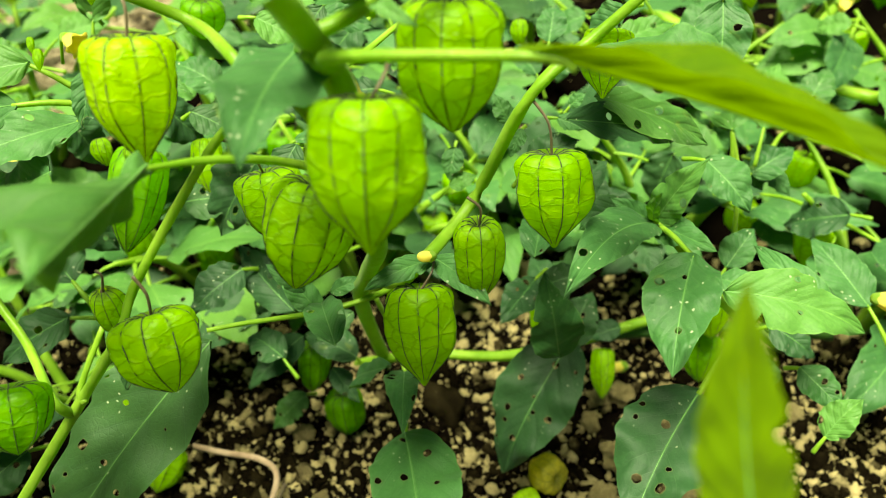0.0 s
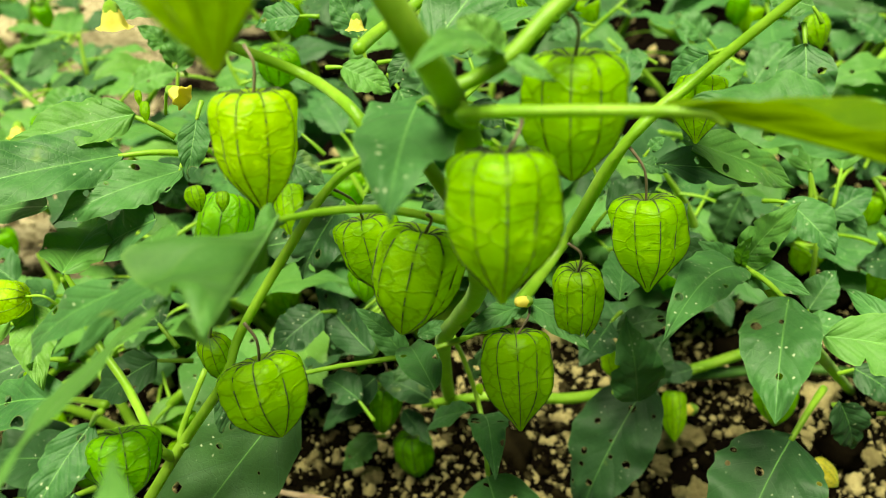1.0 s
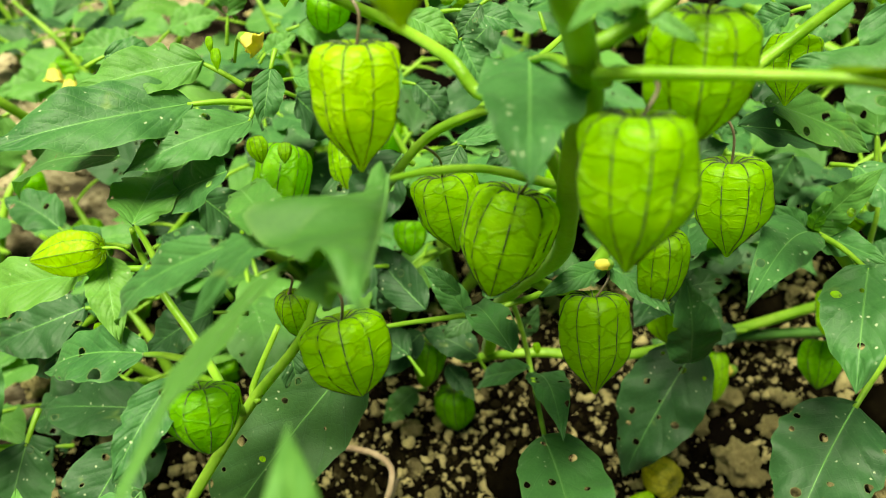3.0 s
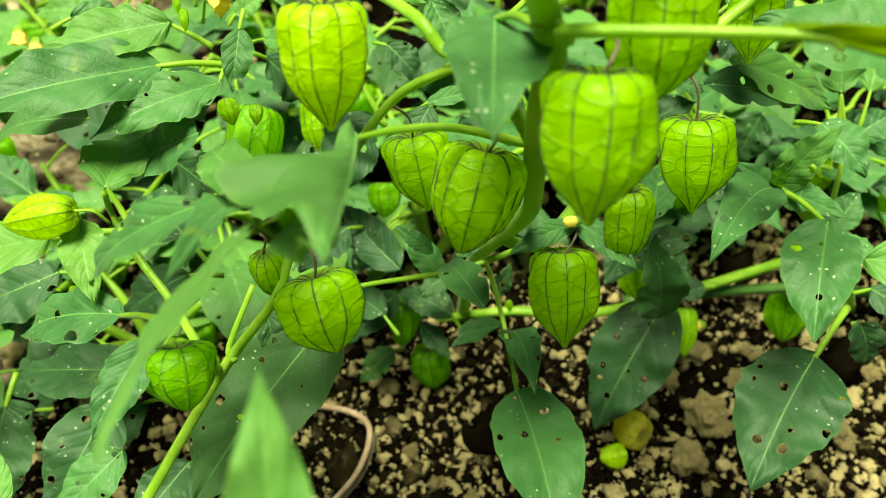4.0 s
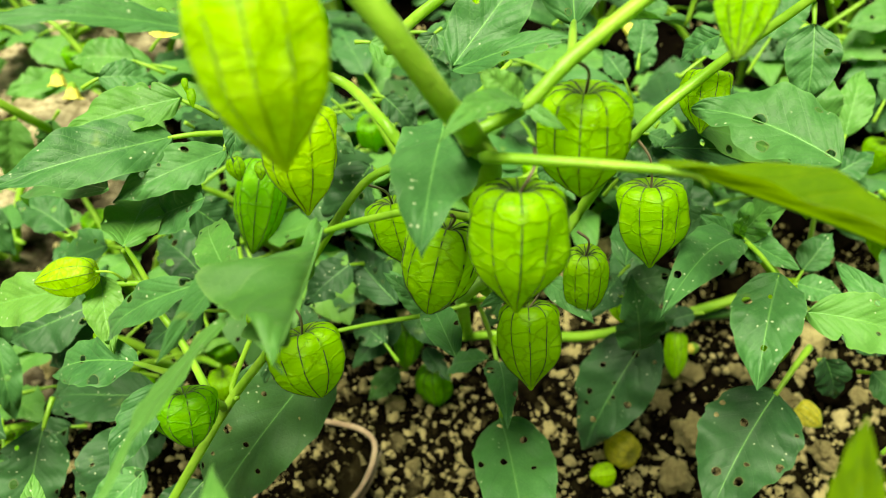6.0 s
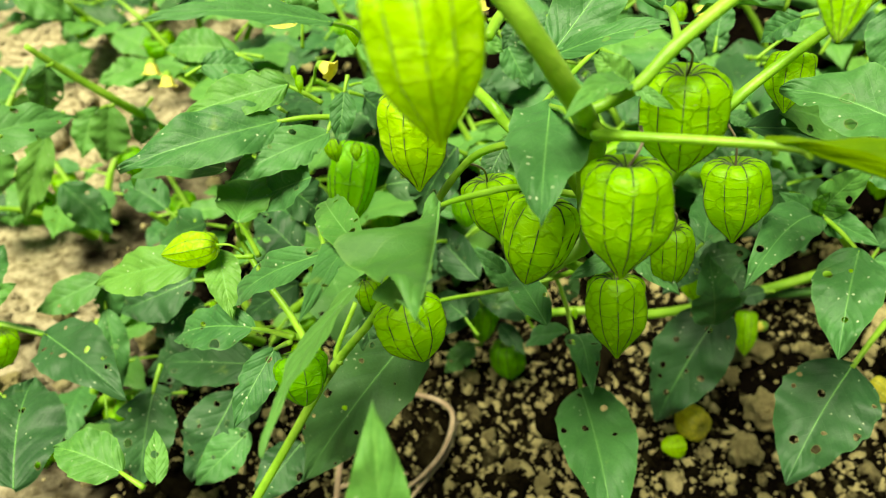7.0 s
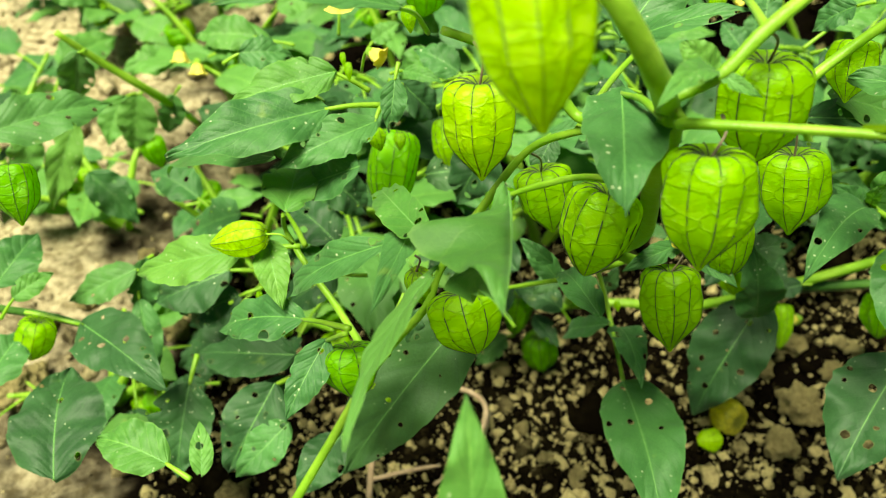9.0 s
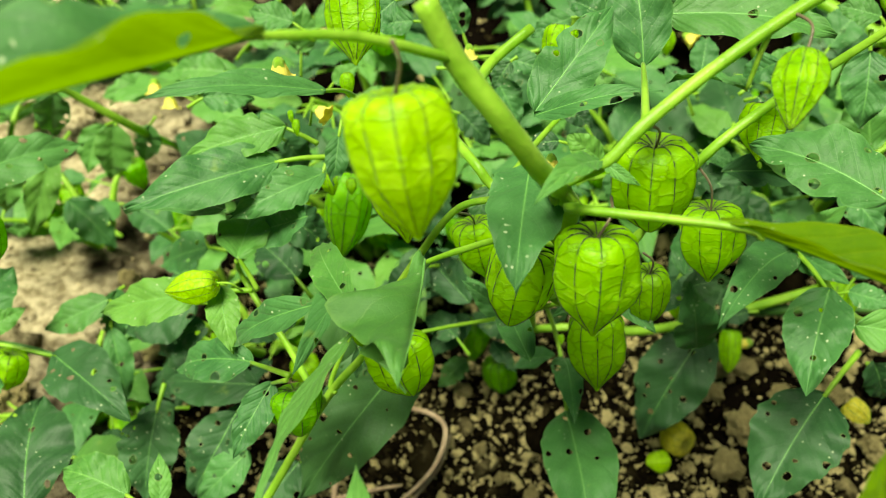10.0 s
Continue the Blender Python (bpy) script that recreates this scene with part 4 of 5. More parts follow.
leaf(plant, (0.0577, 0.2699, 0.2449), (0.1109, 0.2847, 0.2145), 0.0205, (0.52, -0.57, 0.64), 0.05, 0.20, "ovate", material=M_YOUNG_LIT)
leaf(plant, (0.0452, 0.2563, 0.2422), (0.0986, 0.2950, 0.2088), 0.0176, (0.64, -0.26, 0.72), 0.08, 0.20, "ovate", material=M_LEAF_SHADED)
leaf(plant, (0.0821, 0.1915, 0.2824), (0.0434, 0.2222, 0.2817), 0.0311, (-0.23, -0.26, 0.94), 0.08, 0.20, "ovate", label="wide matt leaf with raised veins")
leaf(plant, (-0.1016, 0.1886, 0.3273), (-0.1468, 0.1610, 0.3426), 0.0115, (0.36, -0.07, 0.93), 0.06, 0.30, "ovate", stalk=(-0.1000, 0.2227, 0.3004))
leaf(plant, (0.0050, 0.2467, 0.2998), (-0.0012, 0.2854, 0.3267), 0.0259, (-0.11, -0.58, 0.81), 0.08, 0.20, "ovate", stalk=(-0.0040, 0.1650, 0.3320))
leaf(plant, (-0.0356, 0.2112, 0.3035), (-0.0084, 0.2465, 0.3254), 0.0230, (0.07, -0.56, 0.82), 0.08, 0.20, "ovate")
leaf(plant, (-0.0356, 0.2106, 0.3027), (0.0065, 0.2045, 0.3166), 0.0107, (-0.34, -0.35, 0.87), 0.08, 0.20, "ovate")
leaf(plant, (0.0263, 0.1810, 0.3321), (0.0075, 0.2072, 0.3178), 0.0120, (0.05, 0.60, 0.80), 0.06, 0.50, "lance", stalk=(0.0300, 0.1860, 0.3500), label="curled narrow green leaf")
leaf(plant, (0.0145, 0.2694, 0.3097), (0.0768, 0.2609, 0.3040), 0.0283, (0.03, -0.42, 0.91), 0.08, 0.20, "ovate")
stem(plant, [(-0.0537, 0.1446, 0.3647), (-0.0716, 0.1296, 0.3792), (-0.0855, 0.1201, 0.3852), (-0.0959, 0.1088, 0.3905)], (0.0013, 0.0012, 0.0011, 0.0006), name="petiole")
leaf(plant, (-0.0880, 0.1177, 0.3869), (-0.1402, 0.0620, 0.3971), 0.0247, (0.00, 0.12, 0.99), 0.02, 1.5, "long", M_LEAF, under=M_BACKLIT, swap=True)
flower(plant, (-0.1310, 0.2570, 0.2740), (0.60, -0.30, -0.20), 0.0068, stalk=(-0.1361, 0.2610, 0.2622))
flower(plant, (-0.0641, 0.2743, 0.2940), (0.00, -0.30, -1.00), 0.0055)
flower(plant, (-0.0290, 0.2224, 0.2762), (0.10, -0.40, -1.00), 0.0064)
flower(plant, (-0.0030, 0.2070, 0.2170), (-0.70, -0.30, 0.20), 0.0062, closed=True)
flower(plant, (-0.1324, 0.2329, 0.3125), (0.00, -0.20, -1.00), 0.0076)
flower(plant, (-0.3104, 0.4407, 0.1725), (0.00, -0.40, -0.60), 0.0102)
leaf(plant, (-0.0537, 0.2290, 0.1818), (-0.0691, 0.2360, 0.1900), 0.0076, (-0.2, -0.6, 0.77), 0.08, 0.20, "ovate", material=M_LEAF)
leaf(plant, (-0.0452, 0.2363, 0.1748), (-0.0318, 0.2401, 0.1790), 0.0074, (0.2, -0.55, 0.8), 0.08, 0.20, "ovate", material=M_LEAF)
leaf(plant, (-0.0709, 0.2754, 0.1288), (-0.1021, 0.3118, 0.1405), 0.0220, (-0.3, -0.6, 0.74), 0.08, 0.20, "ovate", material=M_LEAF_SHADED)
leaf(plant, (-0.0759, 0.3037, 0.0852), (-0.1017, 0.2780, 0.0714), 0.0193, (-0.2, -0.6, 0.77), 0.08, 0.20, "ovate", material=M_LEAF_SHADED)
leaf(plant, (-0.0625, 0.3061, 0.0574), (-0.0460, 0.2867, 0.0501), 0.0130, (0.2, -0.6, 0.77), 0.08, 0.20, "ovate", material=M_LEAF_SHADED)
leaf(plant, (-0.0450, 0.2901, 0.1148), (-0.0636, 0.2803, 0.1039), 0.0127, (-0.2, -0.6, 0.77), 0.08, 0.20, "ovate", material=M_LEAF_SHADED)
leaf(plant, (-0.0246, 0.2828, 0.1061), (-0.0168, 0.2858, 0.1246), 0.0110, (0.1, -0.7, 0.7), 0.08, 0.20, "ovate", material=M_LEAF_SHADED)
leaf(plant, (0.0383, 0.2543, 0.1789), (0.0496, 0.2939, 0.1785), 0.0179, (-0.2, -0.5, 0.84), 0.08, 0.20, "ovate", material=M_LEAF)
leaf(plant, (0.0457, 0.2836, 0.1364), (0.0731, 0.2876, 0.1406), 0.0165, (0.1, -0.5, 0.86), 0.08, 0.20, "ovate", material=M_LEAF_SHADED)

# ---- leaves low in front, and buds ----
leaf(plant, (0.0399, 0.0524, 0.2896), (0.0358, 0.0702, 0.3227), 0.0125, (-0.35, -0.84, 0.41), 0.02, 0.20, "lance", material=M_BACKLIT, label="yellow-green backlit young leaf")
leaf(plant, (0.0174, 0.0382, 0.2953), (-0.0390, 0.0463, 0.2843), 0.0114, (-0.22, -0.25, 0.94), 0.10, 0.20, "lance", material=M_LEAF_SHADED)
husk(plant, (-0.1390, 0.2526, 0.2715), (-0.1384, 0.2487, 0.2649), 0.0018, form="bud", spin=0, ribs=False)
husk(plant, (-0.1093, 0.2416, 0.3014), (-0.1088, 0.2369, 0.2925), 0.0030, form="bud", spin=0, ribs=False)
husk(plant, (-0.0034, 0.2977, 0.2942), (-0.0020, 0.2930, 0.2860), 0.0030, form="bud", spin=0, ribs=False)
husk(plant, (-0.1410, 0.2541, 0.2751), (-0.1404, 0.2512, 0.2700), 0.0013, form="bud", spin=0, ribs=False)
husk(plant, (-0.0246, 0.2421, 0.2467), (-0.0236, 0.2384, 0.2407), 0.0017, form="bud", spin=0, ribs=False)
husk(plant, (-0.0299, 0.2184, 0.2577), (-0.0290, 0.2132, 0.2511), 0.0020, form="bud", spin=0, ribs=False)
husk(plant, (-0.0202, 0.2517, 0.1332), (-0.0192, 0.2477, 0.1292), 0.0017, form="bud", spin=0, ribs=False)
husk(plant, (-0.1766, 0.1909, 0.1993), (-0.1755, 0.1873, 0.1956), 0.0016, form="bud", spin=0, ribs=False)

# ---- low growth at the left, beside the plant ----
left_plant = thing("husk_plant", (-0.4410, 0.4443, 0.0000), "low leafy green plant on pale soil", "plant")
LOW_GROWTH.append(left_plant)
stem(left_plant, [(-0.3474, 0.5524, -0.0100), (-0.3580, 0.5200, 0.0500), (-0.3244, 0.4251, 0.1377), (-0.3487, 0.4004, 0.1876), (-0.3612, 0.3914, 0.2114)], (0.0035, 0.0030, 0.0030, 0.0026, 0.0020))
stem(left_plant, [(-0.3360, 0.2135, 0.1563), (-0.3151, 0.2207, 0.1427), (-0.2916, 0.2192, 0.1372)], (0.0022, 0.0022, 0.0018), M_STEM_DARK)
# Leaves at the far left take lighter materials, so haze is painted in.
leaf(left_plant, (-0.3321, 0.2650, 0.2248), (-0.2922, 0.3159, 0.2087), 0.0289, (0.58, -0.20, 0.79), 0.08, 0.20, "ovate", material=M_LEAF)
leaf(left_plant, (-0.3358, 0.3690, 0.2110), (-0.3548, 0.3731, 0.1733), 0.0224, (0.25, -0.94, -0.23), 0.08, 0.20, "ovate", material=M_LEAF)
leaf(left_plant, (-0.3672, 0.3790, 0.1538), (-0.3902, 0.3491, 0.1022), 0.0230, (0.35, -0.87, 0.35), 0.08, 0.20, "ovate", material=M_YOUNG_LIT)
leaf(left_plant, (-0.3909, 0.3641, 0.1602), (-0.4040, 0.3532, 0.1215), 0.0232, (0.40, -0.91, 0.12), 0.08, 0.20, "ovate", material=M_YOUNG_LIT)
leaf(left_plant, (-0.3424, 0.4207, 0.1480), (-0.3558, 0.4101, 0.1063), 0.0294, (0.30, -0.94, 0.14), 0.08, 0.20, "ovate", material=M_YOUNG_LIT)
leaf(left_plant, (-0.3206, 0.4299, 0.1416), (-0.3346, 0.4264, 0.1095), 0.0205, (0.16, -0.99, 0.04), 0.08, 0.20, "ovate", material=M_LEAF)
leaf(left_plant, (-0.2398, 0.4309, 0.1821), (-0.2887, 0.4304, 0.1771), 0.0256, (-0.08, -0.60, 0.80), 0.08, 0.20, "ovate", material=M_YOUNG_LIT)
leaf(left_plant, (-0.3154, 0.2105, 0.1663), (-0.3012, 0.2274, 0.1681), 0.0126, (0.42, -0.44, 0.79), 0.08, 0.20, "ovate", material=M_YOUNG_LIT)
leaf(left_plant, (-0.2872, 0.2679, 0.1304), (-0.3260, 0.2531, 0.1167), 0.0223, (-0.08, -0.55, 0.83), 0.08, 0.20, "ovate", material=M_LEAF)
leaf(left_plant, (-0.2834, 0.2740, 0.1334), (-0.2915, 0.2606, 0.0967), 0.0199, (0.30, -0.92, 0.27), 0.08, 0.20, "ovate", material=M_LEAF)
leaf(left_plant, (-0.2256, 0.2584, 0.1416), (-0.2680, 0.2457, 0.1270), 0.0317, (-0.13, -0.52, 0.84), 0.08, 0.20, "ovate", material=M_LEAF_SHADED)
leaf(left_plant, (-0.2233, 0.2561, 0.1237), (-0.2556, 0.2474, 0.1060), 0.0257, (-0.27, -0.57, 0.78), 0.08, 0.20, "ovate", material=M_LEAF_SHADED)
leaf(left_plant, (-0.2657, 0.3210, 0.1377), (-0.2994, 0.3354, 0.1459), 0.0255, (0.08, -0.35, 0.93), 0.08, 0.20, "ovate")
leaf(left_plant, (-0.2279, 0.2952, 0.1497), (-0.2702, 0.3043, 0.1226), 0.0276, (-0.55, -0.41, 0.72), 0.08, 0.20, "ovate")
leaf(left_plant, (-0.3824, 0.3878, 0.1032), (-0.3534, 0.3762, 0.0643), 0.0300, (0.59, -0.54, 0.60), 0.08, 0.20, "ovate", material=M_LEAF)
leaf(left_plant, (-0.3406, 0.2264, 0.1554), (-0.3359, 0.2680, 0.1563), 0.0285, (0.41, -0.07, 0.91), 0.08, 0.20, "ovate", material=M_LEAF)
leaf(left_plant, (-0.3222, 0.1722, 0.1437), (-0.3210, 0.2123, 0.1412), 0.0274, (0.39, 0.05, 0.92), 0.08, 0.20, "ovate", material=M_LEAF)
leaf(left_plant, (-0.2408, 0.2072, 0.1086), (-0.2448, 0.1702, 0.0753), 0.0340, (0.23, -0.66, 0.71), 0.08, 0.20, "ovate", material=M_LEAF_SHADED)
leaf(left_plant, (-0.1937, 0.2070, 0.1116), (-0.2178, 0.1741, 0.0766), 0.0365, (-0.04, -0.71, 0.70), 0.08, 0.20, "ovate", material=M_LEAF_SHADED)
leaf(left_plant, (-0.1539, 0.1822, 0.1061), (-0.1723, 0.1537, 0.0958), 0.0241, (0.08, -0.38, 0.92), 0.08, 0.20, "ovate", material=M_LEAF_SHADED)
leaf(left_plant, (-0.4641, 0.5166, 0.1088), (-0.4383, 0.5743, 0.1074), 0.0394, (0.49, -0.20, 0.85), 0.08, 0.20, "ovate", material=M_YOUNG_LIT)
leaf(left_plant, (-0.3622, 0.5229, 0.1192), (-0.3980, 0.5003, 0.1177), 0.0288, (0.28, -0.50, 0.82), 0.08, 0.20, "ovate", material=M_YOUNG_LIT)
leaf(left_plant, (-0.4420, 0.5098, 0.1922), (-0.4075, 0.5193, 0.1629), 0.0314, (0.64, -0.47, 0.61), 0.08, 0.20, "ovate", material=M_YOUNG_LIT)
leaf(left_plant, (-0.2510, 0.4839, 0.1771), (-0.2194, 0.4976, 0.1824), 0.0237, (0.12, -0.59, 0.80), 0.08, 0.20, "ovate", material=M_YOUNG_LIT)
leaf(left_plant, (-0.1819, 0.3384, 0.1965), (-0.1753, 0.3457, 0.1677), 0.0207, (0.79, -0.61, 0.02), 0.08, 0.20, "ovate", material=M_LEAF_SHADED)
leaf(left_plant, (-0.1330, 0.3270, 0.2142), (-0.1185, 0.3356, 0.1863), 0.0221, (0.81, -0.51, 0.27), 0.08, 0.20, "ovate", material=M_LEAF_SHADED)
leaf(left_plant, (-0.1745, 0.2914, 0.1818), (-0.1560, 0.2968, 0.1489), 0.0259, (0.78, -0.51, 0.36), 0.08, 0.20, "ovate", material=M_LEAF_SHADED)
leaf(left_plant, (-0.1218, 0.3006, 0.1744), (-0.0857, 0.3037, 0.1718), 0.0247, (0.10, -0.47, 0.88), 0.08, 0.20, "ovate", material=M_LEAF_SHADED)
leaf(left_plant, (-0.0815, 0.3007, 0.2001), (-0.1037, 0.2927, 0.1613), 0.0309, (-0.40, -0.83, 0.40), 0.08, 0.20, "ovate", material=M_LEAF_SHADED)
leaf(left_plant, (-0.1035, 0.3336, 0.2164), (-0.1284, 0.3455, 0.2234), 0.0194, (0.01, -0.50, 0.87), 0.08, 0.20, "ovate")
leaf(left_plant, (-0.2769, 0.2766, 0.1212), (-0.2565, 0.2819, 0.0798), 0.0316, (0.84, -0.42, 0.36), 0.08, 0.20, "ovate", material=M_LEAF_SHADED)
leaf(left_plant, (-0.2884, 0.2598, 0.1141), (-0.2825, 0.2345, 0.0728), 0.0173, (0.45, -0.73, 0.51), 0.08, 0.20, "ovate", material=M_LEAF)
leaf(left_plant, (-0.2234, 0.2616, 0.0858), (-0.2747, 0.2488, 0.0639), 0.0349, (-0.22, -0.52, 0.82), 0.08, 0.20, "ovate", material=M_LEAF_SHADED)
leaf(left_plant, (-0.2531, 0.2356, 0.0682), (-0.2827, 0.2258, 0.0526), 0.0237, (-0.24, -0.55, 0.80), 0.08, 0.20, "ovate", material=M_LEAF_SHADED)
leaf(left_plant, (-0.1929, 0.2282, 0.0848), (-0.2173, 0.2096, 0.0701), 0.0230, (-0.06, -0.57, 0.82), 0.08, 0.20, "ovate", material=M_LEAF_SHADED)
leaf(left_plant, (-0.1665, 0.2681, 0.1533), (-0.1984, 0.2958, 0.1542), 0.0280, (-0.14, -0.19, 0.97), 0.08, 0.20, "ovate", material=M_LEAF_SHADED)
leaf(left_plant, (-0.1630, 0.2509, 0.1483), (-0.1961, 0.2430, 0.1268), 0.0225, (-0.32, -0.62, 0.72), 0.08, 0.20, "ovate", material=M_LEAF_SHADED)
leaf(left_plant, (-0.2457, 0.4214, 0.1905), (-0.2878, 0.4240, 0.1890), 0.0271, (-0.06, -0.56, 0.83), 0.08, 0.20, "ovate", material=M_YOUNG_LIT)
leaf(left_plant, (-0.3684, 0.4463, 0.1298), (-0.3809, 0.4198, 0.1021), 0.0274, (0.25, -0.75, 0.61), 0.08, 0.20, "ovate", material=M_YOUNG_LIT)
leaf(left_plant, (-0.1490, 0.4165, 0.2104), (-0.1258, 0.4232, 0.1905), 0.0212, (0.63, -0.57, 0.53), 0.08, 0.20, "ovate", material=M_YOUNG_LIT)
leaf(left_plant, (-0.1245, 0.3750, 0.2063), (-0.1441, 0.3729, 0.1875), 0.0185, (-0.40, -0.77, 0.50), 0.08, 0.20, "ovate", material=M_YOUNG_LIT)
leaf(left_plant, (-0.1757, 0.3774, 0.2413), (-0.1901, 0.3777, 0.2553), 0.0137, (0.52, -0.66, 0.55), 0.08, 0.20, "ovate", material=M_YOUNG_LIT)
leaf(left_plant, (-0.1736, 0.3745, 0.2323), (-0.1691, 0.3854, 0.2582), 0.0176, (0.12, -0.92, 0.37), 0.08, 0.20, "ovate", material=M_YOUNG_LIT)
leaf(left_plant, (-0.1569, 0.3714, 0.2140), (-0.1412, 0.3787, 0.2217), 0.0129, (-0.04, -0.68, 0.73), 0.08, 0.20, "ovate", material=M_YOUNG_LIT)
leaf(left_plant, (-0.1298, 0.3169, 0.2284), (-0.1087, 0.3085, 0.2260), 0.0090, (-0.10, -0.50, 0.86), 0.08, 0.20, "ovate", material=M_YOUNG_LIT)
leaf(left_plant, (-0.0785, 0.3155, 0.2579), (-0.0571, 0.3117, 0.2472), 0.0165, (0.24, -0.66, 0.71), 0.08, 0.20, "ovate", material=M_YOUNG_LIT)
leaf(left_plant, (-0.0483, 0.3084, 0.2657), (-0.0571, 0.3035, 0.2533), 0.0109, (-0.27, -0.81, 0.52), 0.08, 0.20, "ovate", material=M_LEAF_SHADED)
leaf(left_plant, (-0.0548, 0.3356, 0.2525), (-0.0298, 0.3319, 0.2464), 0.0147, (0.10, -0.64, 0.77), 0.08, 0.20, "ovate")
leaf(left_plant, (-0.0237, 0.3248, 0.2569), (-0.0306, 0.3396, 0.2662), 0.0128, (-0.09, -0.56, 0.82), 0.08, 0.20, "ovate")
leaf(left_plant, (-0.0226, 0.2991, 0.2481), (-0.0086, 0.2927, 0.2389), 0.0122, (0.14, -0.71, 0.69), 0.08, 0.20, "ovate", material=M_LEAF_SHADED)
leaf(left_plant, (-0.0783, 0.3399, 0.2146), (-0.0618, 0.3317, 0.1980), 0.0168, (0.27, -0.73, 0.63), 0.08, 0.20, "ovate", material=M_LEAF_SHADED)
leaf(left_plant, (-0.0565, 0.2589, 0.2318), (-0.0332, 0.2603, 0.2362), 0.0079, (-0.12, -0.55, 0.82), 0.08, 0.20, "ovate")
leaf(left_plant, (-0.0260, 0.2835, 0.2176), (-0.0444, 0.2796, 0.2088), 0.0142, (-0.24, -0.59, 0.77), 0.08, 0.20, "ovate", material=M_LEAF_SHADED)
leaf(left_plant, (-0.0964, 0.2910, 0.1426), (-0.1201, 0.2739, 0.1281), 0.0223, (-0.08, -0.58, 0.81), 0.08, 0.20, "ovate", material=M_LEAF_SHADED)
leaf(left_plant, (-0.0823, 0.3229, 0.1164), (-0.0999, 0.3056, 0.0990), 0.0206, (-0.12, -0.64, 0.76), 0.08, 0.20, "ovate", material=M_LEAF_SHADED)
leaf(left_plant, (-0.0452, 0.2909, 0.0814), (-0.0760, 0.3060, 0.0824), 0.0198, (-0.14, -0.35, 0.93), 0.08, 0.20, "ovate", material=M_LEAF_SHADED)
leaf(left_plant, (-0.0802, 0.2763, 0.0957), (-0.1026, 0.2970, 0.0905), 0.0188, (-0.32, -0.12, 0.94), 0.08, 0.20, "ovate", material=M_LEAF_SHADED)
leaf(left_plant, (-0.0802, 0.3100, 0.0316), (-0.1004, 0.3000, 0.0119), 0.0179, (-0.35, -0.63, 0.69), 0.08, 0.20, "ovate")
husk(left_plant, (-0.3113, 0.2113, 0.1474), (-0.3176, 0.2012, 0.1298), 0.0094, form="round", material=M_HUSK, spin=0)
husk(left_plant, (-0.2698, 0.2038, 0.2532), (-0.2668, 0.1904, 0.2347), 0.0087, form="lantern", material=M_HUSK_SHADED, spin=0)
husk(left_plant, (-0.1308, 0.4158, 0.2269), (-0.1342, 0.4173, 0.2051), 0.0117, form="round", material=M_HUSK_SHADED, spin=0)
flower(left_plant, (-0.2843, 0.4094, 0.1809), (0.00, -0.40, -0.60), 0.0093)
flower(left_plant, (-0.2128, 0.3345, 0.1824), (0.00, -0.40, -0.80), 0.0051)

# ---- low growth at the right ----
right_plant = thing("husk_plant", (0.3041, 0.6294, 0.0000), "spreading green plant with small leaves", "plant")
LOW_GROWTH.append(right_plant)
stem(right_plant, [(0.3041, 0.6294, 0.0000), (0.1789, 0.3797, 0.1195), (0.1663, 0.3681, 0.1509)], (0.0020, 0.0018, 0.0015))
leaf(right_plant, (0.1625, 0.3620, 0.1585), (0.1718, 0.3503, 0.1478), 0.0124, (-0.09, -0.71, 0.70), 0.08, 0.20, "ovate")
stem(right_plant, [(0.1407, 0.3348, 0.1935), (0.1450, 0.3274, 0.1774), (0.1460, 0.3188, 0.1599), (0.1512, 0.3220, 0.1331)], (0.0009, 0.0010, 0.0012, 0.0013))
leaf(right_plant, (0.1407, 0.3348, 0.1935), (0.1325, 0.3618, 0.2245), 0.0290, (-0.10, -0.60, 0.80), 0.08, 0.15, "ovate", material=M_YOUNG_LIT, label="broad pale leaf on an upright stalk")
leaf(right_plant, (0.1602, 0.3441, 0.1886), (0.1724, 0.3756, 0.2093), 0.0190, (-0.20, -0.60, 0.77), 0.08, 0.20, "ovate", material=M_YOUNG_LIT)
leaf(right_plant, (0.1571, 0.3378, 0.1663), (0.1801, 0.3467, 0.1762), 0.0180, (-0.10, -0.60, 0.80), 0.08, 0.20, "ovate")
leaf(right_plant, (0.1625, 0.3620, 0.1585), (0.1857, 0.3644, 0.1604), 0.0137, (-0.02, -0.48, 0.88), 0.08, 0.20, "ovate")
leaf(right_plant, (0.1664, 0.3614, 0.1606), (0.1843, 0.3440, 0.1484), 0.0153, (-0.11, -0.64, 0.76), 0.08, 0.20, "ovate")
leaf(right_plant, (0.2290, 0.3567, 0.1277), (0.2065, 0.3797, 0.1026), 0.0277, (-0.79, -0.13, 0.60), 0.08, 0.20, "ovate", material=M_LEAF_SHADED)
leaf(right_plant, (0.1978, 0.2686, 0.1375), (0.1807, 0.3058, 0.1498), 0.0221, (-0.29, -0.42, 0.86), 0.08, 0.20, "ovate")
leaf(right_plant, (0.1343, 0.2867, 0.1463), (0.1500, 0.3021, 0.1581), 0.0169, (-0.22, -0.44, 0.87), 0.08, 0.20, "ovate")
leaf(right_plant, (0.1248, 0.2698, 0.1540), (0.1440, 0.2607, 0.1553), 0.0145, (-0.26, -0.41, 0.88), 0.08, 0.20, "ovate")
leaf(right_plant, (0.1005, 0.3257, 0.1440), (0.0774, 0.3364, 0.1323), 0.0191, (-0.55, -0.35, 0.76), 0.08, 0.20, "ovate", material=M_LEAF_SHADED)
